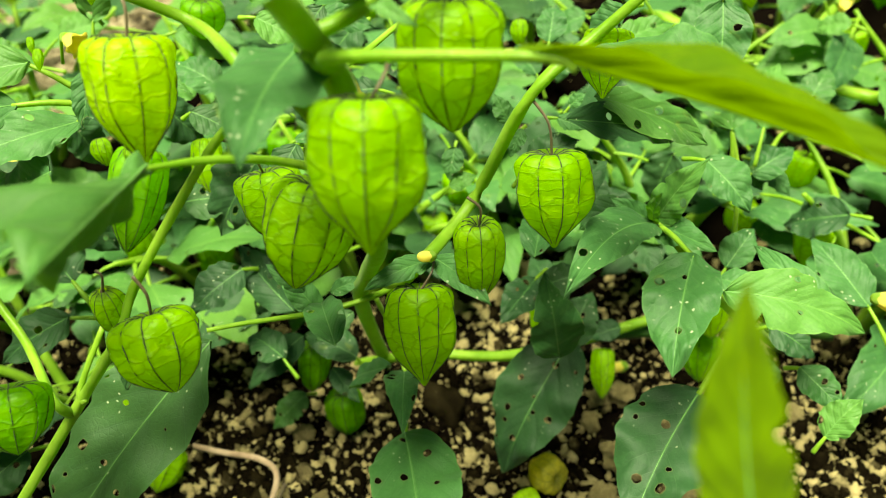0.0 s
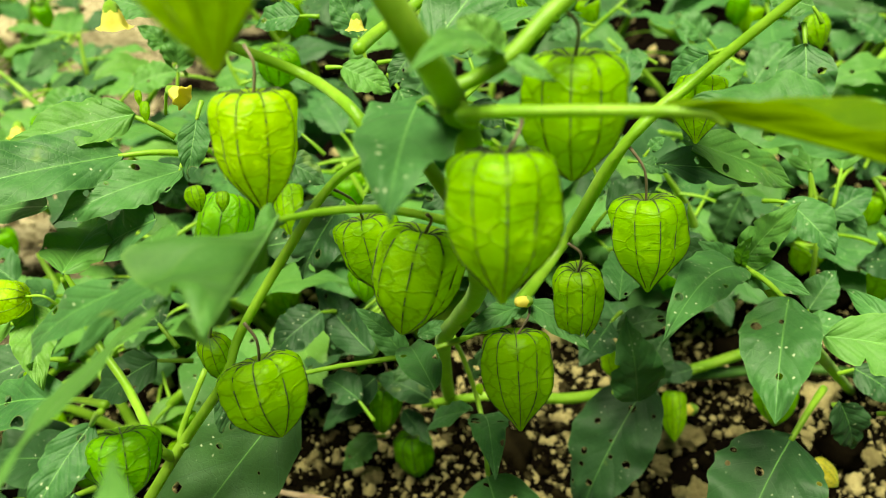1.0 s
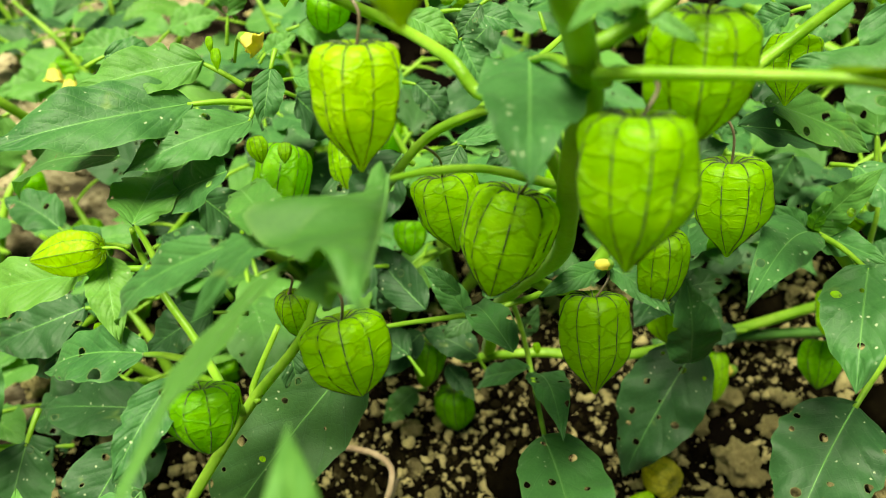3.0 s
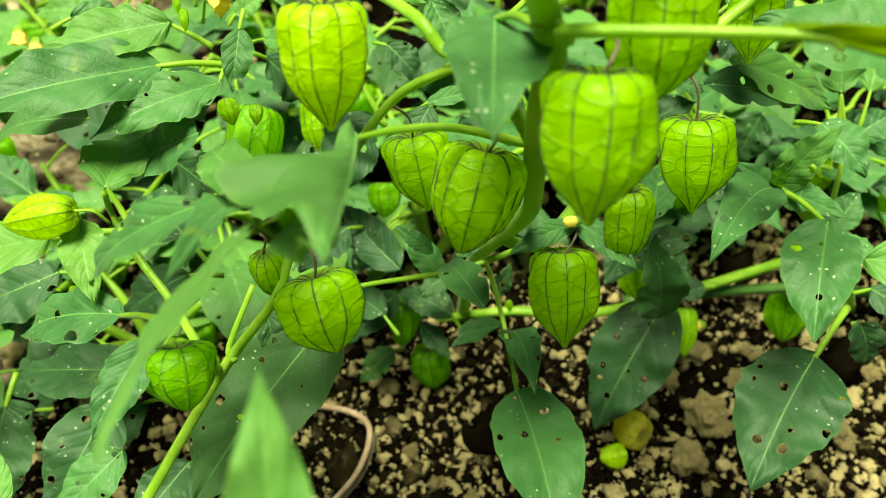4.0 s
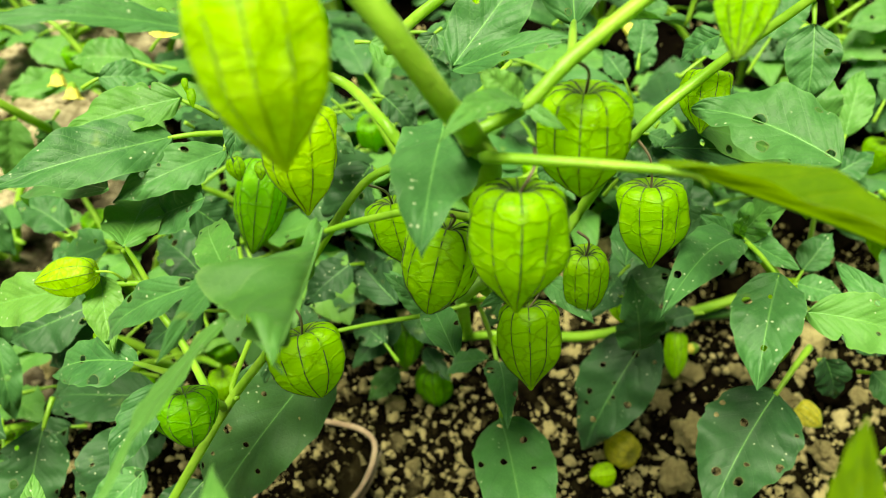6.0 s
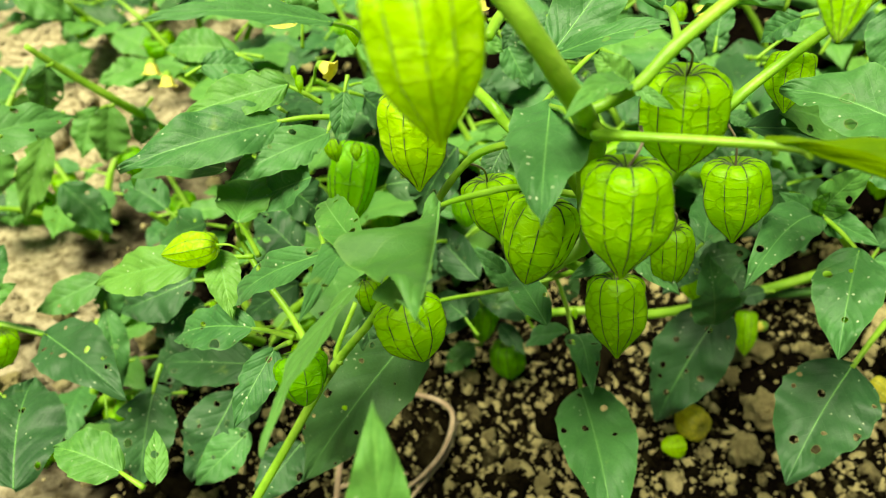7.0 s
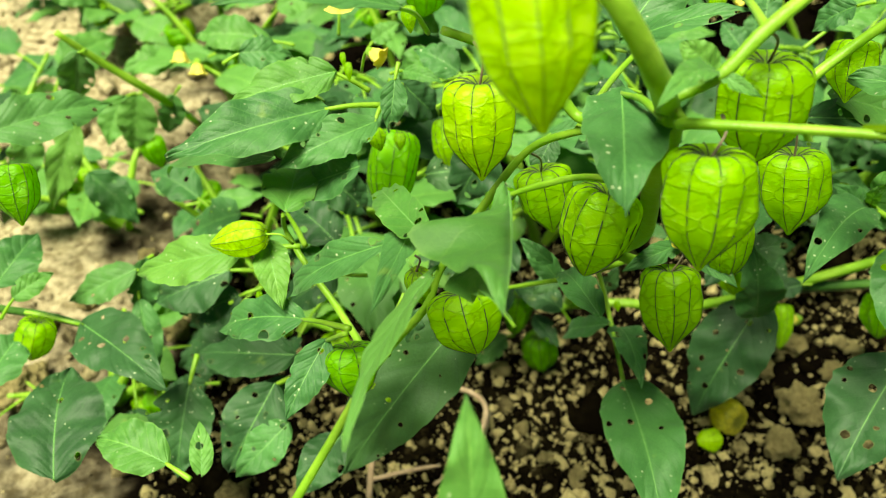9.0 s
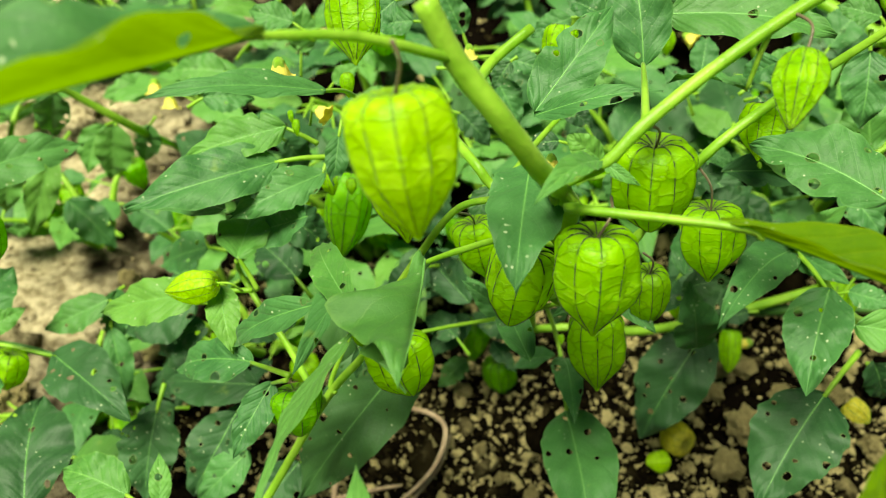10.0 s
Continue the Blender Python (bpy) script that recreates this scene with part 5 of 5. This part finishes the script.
leaf(right_plant, (0.0854, 0.3559, 0.1446), (0.1055, 0.3374, 0.1275), 0.0220, (0.02, -0.66, 0.75), 0.08, 0.20, "ovate", material=M_LEAF_SHADED)
leaf(right_plant, (0.1399, 0.4082, 0.1374), (0.1329, 0.4098, 0.0985), 0.0269, (-0.57, -0.82, 0.07), 0.08, 0.20, "ovate", material=M_LEAF_SHADED)
leaf(right_plant, (0.0669, 0.3488, 0.1641), (0.0867, 0.3319, 0.1468), 0.0213, (0.06, -0.68, 0.73), 0.08, 0.20, "ovate", material=M_LEAF_SHADED)
leaf(right_plant, (0.0463, 0.3002, 0.1278), (0.0272, 0.2721, 0.1239), 0.0203, (0.10, -0.21, 0.97), 0.08, 0.20, "ovate", material=M_LEAF_SHADED)
leaf(right_plant, (0.0603, 0.3019, 0.1028), (0.0488, 0.3385, 0.1111), 0.0224, (-0.15, -0.26, 0.95), 0.08, 0.20, "ovate", material=M_LEAF_SHADED)
leaf(right_plant, (0.0672, 0.2958, 0.0839), (0.0817, 0.3220, 0.1004), 0.0233, (-0.14, -0.47, 0.87), 0.08, 0.20, "ovate", material=M_LEAF_SHADED)
leaf(right_plant, (0.0055, 0.3081, 0.2001), (0.0029, 0.2998, 0.1870), 0.0107, (-0.10, -0.83, 0.55), 0.08, 0.20, "ovate")
leaf(right_plant, (0.0028, 0.2983, 0.1848), (0.0158, 0.3007, 0.1894), 0.0095, (-0.19, -0.55, 0.81), 0.08, 0.20, "ovate", material=M_YOUNG_LIT)
leaf(right_plant, (0.0290, 0.2945, 0.2196), (0.0217, 0.3010, 0.2299), 0.0096, (0.14, -0.79, 0.60), 0.08, 0.20, "ovate")
leaf(right_plant, (0.0326, 0.2842, 0.2228), (0.0280, 0.2786, 0.2125), 0.0086, (-0.25, -0.80, 0.55), 0.08, 0.20, "ovate")
leaf(right_plant, (0.0495, 0.3020, 0.2180), (0.0615, 0.2976, 0.2148), 0.0089, (0.00, -0.59, 0.81), 0.08, 0.20, "ovate")
leaf(right_plant, (0.0560, 0.3123, 0.2179), (0.0632, 0.3140, 0.2240), 0.0065, (-0.39, -0.65, 0.65), 0.08, 0.20, "ovate")
leaf(right_plant, (0.0490, 0.3747, 0.2038), (0.0382, 0.3913, 0.2124), 0.0145, (-0.12, -0.52, 0.85), 0.08, 0.20, "ovate")
leaf(right_plant, (0.0797, 0.4687, 0.1770), (0.0732, 0.4604, 0.1572), 0.0152, (-0.27, -0.85, 0.45), 0.08, 0.20, "ovate")
leaf(right_plant, (0.0835, 0.3564, 0.2276), (0.1139, 0.3722, 0.2323), 0.0185, (0.11, -0.47, 0.88), 0.08, 0.20, "ovate", material=M_YOUNG_LIT)
leaf(right_plant, (0.1497, 0.4543, 0.1865), (0.1761, 0.4759, 0.2068), 0.0259, (-0.18, -0.55, 0.82), 0.08, 0.20, "ovate")
leaf(right_plant, (0.1174, 0.4540, 0.2157), (0.0974, 0.4640, 0.2295), 0.0179, (0.07, -0.76, 0.65), 0.08, 0.20, "ovate")
leaf(right_plant, (0.2262, 0.4392, 0.1508), (0.2450, 0.4621, 0.1666), 0.0228, (-0.21, -0.43, 0.88), 0.08, 0.20, "ovate")
leaf(right_plant, (0.2349, 0.4338, 0.1496), (0.2264, 0.4494, 0.1244), 0.0210, (-0.96, -0.15, 0.23), 0.08, 0.20, "ovate", material=M_LEAF_SHADED)
leaf(right_plant, (0.2906, 0.5350, 0.1665), (0.2725, 0.5520, 0.1553), 0.0186, (-0.69, -0.29, 0.66), 0.08, 0.20, "ovate", material=M_YOUNG_LIT)
leaf(right_plant, (0.2946, 0.5911, 0.1618), (0.2675, 0.6086, 0.1737), 0.0234, (-0.13, -0.69, 0.71), 0.08, 0.20, "ovate")
leaf(right_plant, (0.1360, 0.2424, 0.1319), (0.1463, 0.2391, 0.1058), 0.0189, (0.19, -0.96, 0.19), 0.08, 0.20, "ovate", material=M_LEAF_SHADED)
leaf(right_plant, (0.1455, 0.2213, 0.1478), (0.1582, 0.2039, 0.1410), 0.0153, (-0.18, -0.47, 0.86), 0.08, 0.20, "ovate")
leaf(right_plant, (0.1429, 0.1867, 0.1461), (0.1559, 0.1934, 0.1601), 0.0138, (-0.52, -0.47, 0.71), 0.08, 0.20, "ovate", material=M_YOUNG_LIT)
leaf(right_plant, (0.1591, 0.2770, 0.1186), (0.1801, 0.2663, 0.1062), 0.0181, (0.12, -0.64, 0.76), 0.08, 0.20, "ovate", material=M_LEAF_SHADED)
leaf(right_plant, (0.1050, 0.3350, 0.0620), (0.0858, 0.3334, 0.0544), 0.0141, (-0.30, -0.44, 0.85), 0.08, 0.20, "ovate", material=M_LEAF_SHADED)
leaf(right_plant, (0.0447, 0.4700, 0.2212), (0.0243, 0.4682, 0.2114), 0.0154, (-0.28, -0.66, 0.70), 0.08, 0.20, "ovate")
leaf(right_plant, (0.0950, 0.5026, 0.1859), (0.0709, 0.5115, 0.1703), 0.0204, (-0.59, -0.52, 0.61), 0.08, 0.20, "ovate")
leaf(right_plant, (0.0210, 0.4634, 0.1988), (0.0475, 0.4757, 0.1820), 0.0230, (0.62, -0.48, 0.62), 0.08, 0.20, "ovate")
leaf(right_plant, (-0.0195, 0.3415, 0.2702), (-0.0397, 0.3371, 0.2618), 0.0152, (-0.15, -0.68, 0.71), 0.08, 0.20, "ovate")
leaf(right_plant, (-0.0968, 0.3313, 0.2747), (-0.1181, 0.3339, 0.2690), 0.0151, (-0.27, -0.63, 0.73), 0.08, 0.20, "ovate")
leaf(right_plant, (-0.2188, 0.3290, 0.2319), (-0.1941, 0.3397, 0.2235), 0.0192, (0.46, -0.47, 0.75), 0.08, 0.20, "ovate")
stem(right_plant, [(0.1503, 0.7417, 0.1286), (0.2138, 0.6620, 0.1099), (0.2778, 0.5954, 0.0977), (0.3344, 0.5422, 0.1040)], (0.0060, 0.0060, 0.0055, 0.0050))
stem(right_plant, [(0.2778, 0.5954, 0.0977), (0.3107, 0.6271, 0.1235), (0.3617, 0.6721, 0.1553)], (0.0040, 0.0040, 0.0040))
husk(right_plant, (0.1704, 0.4429, 0.2343), (0.1757, 0.4340, 0.2166), 0.0074, form="bud", material=M_HUSK, spin=0)
husk(right_plant, (0.0448, 0.4429, 0.2069), (0.0451, 0.4364, 0.1919), 0.0054, form="bud", material=M_HUSK, spin=0)
husk(right_plant, (0.1498, 0.2662, 0.0602), (0.1601, 0.2561, 0.0573), 0.0069, form="round", material=M_HUSK_YELLOW, dark=False, spin=0)
flower(right_plant, (0.0581, 0.4581, 0.1951), (0.60, -0.40, -0.30), 0.0085)
flower(right_plant, (0.3015, 0.5882, 0.1637), (0.60, -0.40, -0.30), 0.0102)
flower(right_plant, (0.1301, 0.1769, 0.2247), (0.60, -0.50, 0.20), 0.0068)
leaf(right_plant, (-0.0567, 0.3354, 0.2389), (-0.0445, 0.3229, 0.2192), 0.0180, (0.22, -0.75, 0.62), 0.08, 0.20, "ovate")
leaf(right_plant, (-0.0399, 0.3693, 0.2357), (-0.0589, 0.3641, 0.2096), 0.0223, (-0.41, -0.79, 0.46), 0.08, 0.20, "ovate", material=M_LEAF_SHADED)
leaf(right_plant, (0.0508, 0.3563, 0.2289), (0.0540, 0.3750, 0.2419), 0.0156, (-0.12, -0.55, 0.83), 0.08, 0.20, "ovate")
leaf(right_plant, (0.0374, 0.2973, 0.1955), (0.0610, 0.3012, 0.2076), 0.0182, (-0.33, -0.51, 0.80), 0.08, 0.20, "ovate", material=M_LEAF_SHADED)
leaf(right_plant, (0.0488, 0.2844, 0.1840), (0.0741, 0.3014, 0.1966), 0.0224, (-0.14, -0.45, 0.88), 0.08, 0.20, "ovate", material=M_LEAF_SHADED)
leaf(right_plant, (0.0767, 0.3365, 0.2277), (0.0938, 0.3178, 0.2095), 0.0212, (-0.00, -0.70, 0.71), 0.08, 0.20, "ovate", material=M_LEAF_SHADED)
leaf(right_plant, (0.1164, 0.3193, 0.2636), (0.1152, 0.3000, 0.2331), 0.0246, (-0.26, -0.81, 0.52), 0.08, 0.20, "ovate")
leaf(right_plant, (0.0799, 0.2794, 0.1895), (0.0598, 0.2750, 0.1774), 0.0163, (-0.37, -0.49, 0.79), 0.08, 0.20, "ovate")
leaf(right_plant, (0.0749, 0.3105, 0.2632), (0.0614, 0.3167, 0.2472), 0.0149, (-0.76, -0.44, 0.47), 0.08, 0.20, "ovate")
leaf(right_plant, (-0.0014, 0.3315, 0.2727), (-0.0232, 0.3374, 0.2817), 0.0166, (0.14, -0.63, 0.77), 0.08, 0.20, "ovate")
leaf(right_plant, (-0.0979, 0.2970, 0.3034), (-0.1130, 0.2876, 0.2924), 0.0142, (-0.07, -0.71, 0.70), 0.08, 0.20, "ovate")
leaf(right_plant, (-0.1533, 0.3169, 0.2825), (-0.1765, 0.3218, 0.2863), 0.0163, (0.03, -0.51, 0.86), 0.08, 0.20, "ovate")
leaf(right_plant, (-0.1188, 0.2458, 0.2678), (-0.1212, 0.2318, 0.2511), 0.0113, (0.13, -0.77, 0.63), 0.08, 0.20, "ovate")
leaf(right_plant, (-0.0745, 0.3460, 0.2594), (-0.0858, 0.3552, 0.2799), 0.0171, (0.29, -0.80, 0.52), 0.08, 0.20, "ovate")
leaf(right_plant, (-0.1063, 0.2943, 0.2253), (-0.0864, 0.2899, 0.2145), 0.0157, (0.31, -0.54, 0.78), 0.08, 0.20, "ovate", material=M_LEAF_SHADED)
leaf(right_plant, (-0.0551, 0.2563, 0.2319), (-0.0625, 0.2438, 0.2186), 0.0134, (-0.09, -0.70, 0.71), 0.08, 0.20, "ovate", material=M_LEAF_SHADED)
leaf(right_plant, (-0.0248, 0.2696, 0.2479), (-0.0400, 0.2681, 0.2457), 0.0105, (-0.07, -0.50, 0.86), 0.08, 0.20, "ovate", material=M_LEAF_SHADED)
leaf(right_plant, (0.1169, 0.2997, 0.1988), (0.1340, 0.2783, 0.1845), 0.0210, (-0.09, -0.61, 0.79), 0.08, 0.20, "ovate")
leaf(right_plant, (0.1190, 0.3258, 0.2771), (0.1010, 0.3339, 0.2786), 0.0135, (-0.18, -0.56, 0.81), 0.08, 0.20, "ovate")
stem(right_plant, [(-0.0382, 0.2788, 0.2991), (-0.0539, 0.2629, 0.2927), (-0.0591, 0.2397, 0.2942)], (0.0022, 0.0022, 0.0020))

# ---- on the soil ----
fallen = husk_meshes("round", 77)[0]
for spot, turn, size, mat, label in (
    ((0.062, 0.262, 0.016), (1.2, 0.3, 0.5), (0.0105, 0.021), M_HUSK_YELLOW, "fallen yellowing husk on the soil"),
    ((0.050, 0.253, 0.009), (1.9, 0.2, 2.0), (0.007, 0.014), M_HUSK_PALE, "small fallen lime husk on the soil"),
):
    ob = new("fallen_husk", mesh_of("fallen_husk", fallen[0], fallen[1], mat, fallen[2]))
    put_at(ob, Matrix.Translation(spot) @ Euler(turn).to_matrix().to_4x4() @ Matrix.Diagonal((size[0], size[0], size[1], 1)))
    tagged(ob, label, "husk")


def bush(x, y, tall, wide, leaves, number, pale=0.3):
    """A neighbouring plant: a few leaning stems with leaves along them and some husks."""
    rnd = random.Random(number)
    own = thing("husk_plant", (x, y, ground_height(x, y)), "leafy green plant filled in around the main plant", "plant", "neighbouring plants")
    root = Vector((x, y, ground_height(x, y) - 0.01))
    arms = []
    for k in range(5):
        w = 2 * math.pi * (k + rnd.random()) / 5
        end = root + Vector((math.cos(w) * wide * rnd.uniform(0.5, 1), math.sin(w) * wide * rnd.uniform(0.5, 1), tall * rnd.uniform(0.55, 1)))
        mid = root.lerp(end, 0.5) + Vector((0, 0, 0.15 * tall))
        arms.append((root, mid, end))
        stem(own, [root, mid, end], (0.004, 0.003, 0.0015), sides=7)
    for k in range(leaves):
        a, b, c = arms[k % 5]
        s = rnd.uniform(0.3, 1.0)
        at = a.lerp(b, s * 2) if s < 0.5 else b.lerp(c, s * 2 - 1)
        w = rnd.uniform(0, 2 * math.pi)
        out = Vector((math.cos(w), math.sin(w), rnd.uniform(-0.35, 0.25))).normalized()
        start = at + out * rnd.uniform(0.012, 0.04)
        size = rnd.uniform(0.04, 0.085) * (0.65 if tall < 0.115 else 1.0)
        end = start + out * size
        if end.z < 0.006:
            end.z = 0.006 + 0.01 * rnd.random()
        up = Vector((rnd.uniform(-0.4, 0.4), rnd.uniform(-0.7, 0.2), 1))
        kind = M_YOUNG_LIT if rnd.random() < pale else (M_LEAF_SHADED if rnd.random() < 0.42 else M_LEAF)
        leaf(own, start, end, size * rnd.uniform(0.42, 0.58), up, rnd.uniform(0.03, 0.14), rnd.uniform(0.05, 0.3), "ovate", kind, stalk=at, rib=False, fine=False)
    for k in range(4):
        a, b, c = arms[rnd.randrange(5)]
        top = b.lerp(c, rnd.random()) - Vector((0, 0, 0.012))
        husk(own, top, top + Vector((rnd.uniform(-0.004, 0.004), rnd.uniform(-0.004, 0.004), -0.028)), 0.011, top + Vector((0, 0, 0.013)), "lantern", rnd.choice((M_HUSK, M_HUSK_SHADED)), True, 20 * k, "", False)


# neighbours of the row behind, to the right and further off
BUSHES = (
    (0.16, 0.46, 0.16, 0.10, 26), (0.29, 0.40, 0.17, 0.11, 26), (0.05, 0.50, 0.16, 0.10, 28), (-0.06, 0.44, 0.15, 0.09, 24),
    (0.40, 0.52, 0.2, 0.13, 40), (0.20, 0.62, 0.2, 0.13, 30), (-0.02, 0.66, 0.2, 0.13, 40), (-0.17, 0.56, 0.17, 0.12, 40),
    (-0.17, 0.44, 0.13, 0.08, 30), (-0.36, 0.62, 0.18, 0.13, 20), (0.42, 0.30, 0.15, 0.1, 36), (-0.36, 0.27, 0.06, 0.06, 8),
    (-0.55, 0.50, 0.12, 0.12, 14), (-0.29, 0.40, 0.10, 0.07, 12), (-0.42, 0.45, 0.09, 0.08, 10), (-0.24, 0.34, 0.07, 0.06, 9), (-0.5, 0.75, 0.14, 0.12, 34), (0.10, 0.85, 0.24, 0.16, 38), (0.36, 0.80, 0.24, 0.16, 38), (-0.2, 0.85, 0.22, 0.16, 34),
    (0.62, 0.62, 0.22, 0.15, 36), (0.62, 0.95, 0.25, 0.2, 36), (-0.6, 0.95, 0.25, 0.2, 30), (-0.05, 1.15, 0.28, 0.2, 36),
    (0.3, 1.15, 0.28, 0.2, 36), (-0.4, 1.25, 0.28, 0.2, 30), (0.75, 1.3, 0.3, 0.22, 30), (0.1, 1.5, 0.3, 0.25, 30),
)
# unseen bushes added at the sides and behind the camera to block low skylight
BUSHES += (
    (-0.7, 0.15, 0.3, 0.2, 60), (-0.75, -0.25, 0.4, 0.25, 60), (-0.3, -0.55, 0.42, 0.22, 60), (0.15, -0.5, 0.42, 0.22, 60),
    (0.55, -0.3, 0.42, 0.25, 60), (0.65, 0.15, 0.35, 0.2, 60), (0.36, 0.12, 0.16, 0.1, 40), (-0.9, 0.6, 0.3, 0.2, 40),
)
# Bushes at the left get more light-coloured leaves to paint in haze.
for number, (x, y, tall, wide, leaves) in enumerate(BUSHES):
    bush(x, y, tall, wide, leaves, number + 40, 0.6 if x < -0.25 else 0.3)


def clod(place, size, number, label):
    ob = put_at(new("soil_clod", clod_mesh("soil_clod", number, 0.42, 5, M_LUMP)), Matrix.Translation(place) @ Matrix.Rotation(number, 4, "Z") @ Matrix.Diagonal((size, size, size * 1.1, 1)))
    return tagged(ob, label, "clod", "clods on the soil")


clod((0.1107, 0.2786, 0.0050), 0.0090, 3, "pale dry clod of garden soil")
clod((0.1326, 0.3125, 0.0040), 0.0072, 4, "pale dry clod of garden soil")
clod((0.1693, 0.3124, 0.0048), 0.0086, 5, "pale dry clod of garden soil")
clod((-0.0826, 0.3037, 0.0024), 0.0043, 6, "pale dry clod of garden soil")
clod((-0.0682, 0.2577, 0.0024), 0.0043, 7, "pale dry clod of garden soil")
clod((0.1818, 0.2740, 0.0044), 0.0079, 8, "pale dry clod of garden soil")
clod((0.2140, 0.3138, 0.0040), 0.0072, 9, "pale dry clod of garden soil")
clod((0.0978, 0.3313, 0.0036), 0.0065, 10, "pale dry clod of garden soil")
clod((0.0905, 0.3125, 0.0032), 0.0058, 11, "pale dry clod of garden soil")
clod((-0.0344, 0.2262, 0.0032), 0.0058, 12, "pale dry clod of garden soil")
clod((-0.0531, 0.2372, 0.0024), 0.0043, 13, "pale dry clod of garden soil")
clod((-0.1014, 0.2476, 0.0024), 0.0043, 14, "pale dry clod of garden soil")
clod((0.0895, 0.2533, 0.0051), 0.0094, 15, "pale dry clod of garden soil")
clod((0.1063, 0.2864, 0.0059), 0.0108, 16, "pale dry clod of garden soil")
clod((-0.4197, 0.2623, 0.0087), 0.0158, 17, "pale dry clod of garden soil")
clod((-0.4135, 0.2798, 0.0048), 0.0086, 18, "pale dry clod of garden soil")
clod((-0.2980, 0.2526, 0.0040), 0.0072, 19, "pale dry clod of garden soil")
clod((-0.4071, 0.3501, 0.0040), 0.0072, 20, "pale dry clod of garden soil")
clod((-0.3749, 0.3993, 0.0048), 0.0086, 21, "pale dry clod of garden soil")
clod((-0.3250, 0.3257, 0.0048), 0.0086, 22, "pale dry clod of garden soil")
clod((0.1129, 0.3337, 0.0040), 0.0072, 23, "pale dry clod of garden soil")
clod((-0.0671, 0.3083, 0.0028), 0.0050, 24, "pale dry clod of garden soil")
clod((-0.0838, 0.3041, 0.0028), 0.0050, 25, "pale dry clod of garden soil")
petal = thing("fallen_flower", (0.1159, 0.3451, 0.0182), "yellow fallen flower on the soil", "flower")
flower(petal, (0.1159, 0.3451, 0.0182), (-0.9, -0.3, 0.1), 0.0110, closed=True)
twig = thing("dry_root", (-0.1465, 0.2905, 0.0080), "dry curved root lying on the soil", "twig")
stem(twig, [(-0.1465, 0.2905, 0.0080), (-0.1296, 0.2832, 0.0120), (-0.1029, 0.2734, 0.0180), (-0.0912, 0.2607, 0.0190), (-0.0948, 0.2382, 0.0160), (-0.1070, 0.2213, 0.0120), (-0.1197, 0.2117, 0.0080)], (0.0016, 0.0018, 0.0018, 0.0018, 0.0016, 0.0014, 0.0010), M_TWIG, "stick", 7)
twig = thing("dry_root", (-0.0889, 0.2639, 0.0080), "dry thin root lying on the soil", "twig")
stem(twig, [(-0.0889, 0.2639, 0.0080), (-0.0937, 0.2387, 0.0100), (-0.1047, 0.2234, 0.0060), (-0.1150, 0.2076, 0.0040)], (0.0010, 0.0013, 0.0013, 0.0010), M_TWIG, "stick", 7)
twig = thing("dry_stick", (-0.1576, 0.2382, 0.0200), "short dry stick on the soil", "twig")
stem(twig, [(-0.1576, 0.2382, 0.0200), (-0.1587, 0.2233, 0.0120), (-0.1578, 0.2022, 0.0060)], (0.0016, 0.0020, 0.0020), M_TWIG, "stick", 7)
twig = thing("dry_stick", (-0.1576, 0.2130, 0.0080), "thin dry stick on the soil", "twig")
stem(twig, [(-0.1576, 0.2130, 0.0080), (-0.1356, 0.2191, 0.0100), (-0.1175, 0.2262, 0.0060)], (0.0014, 0.0014, 0.0010), M_TWIG, "stick", 7)
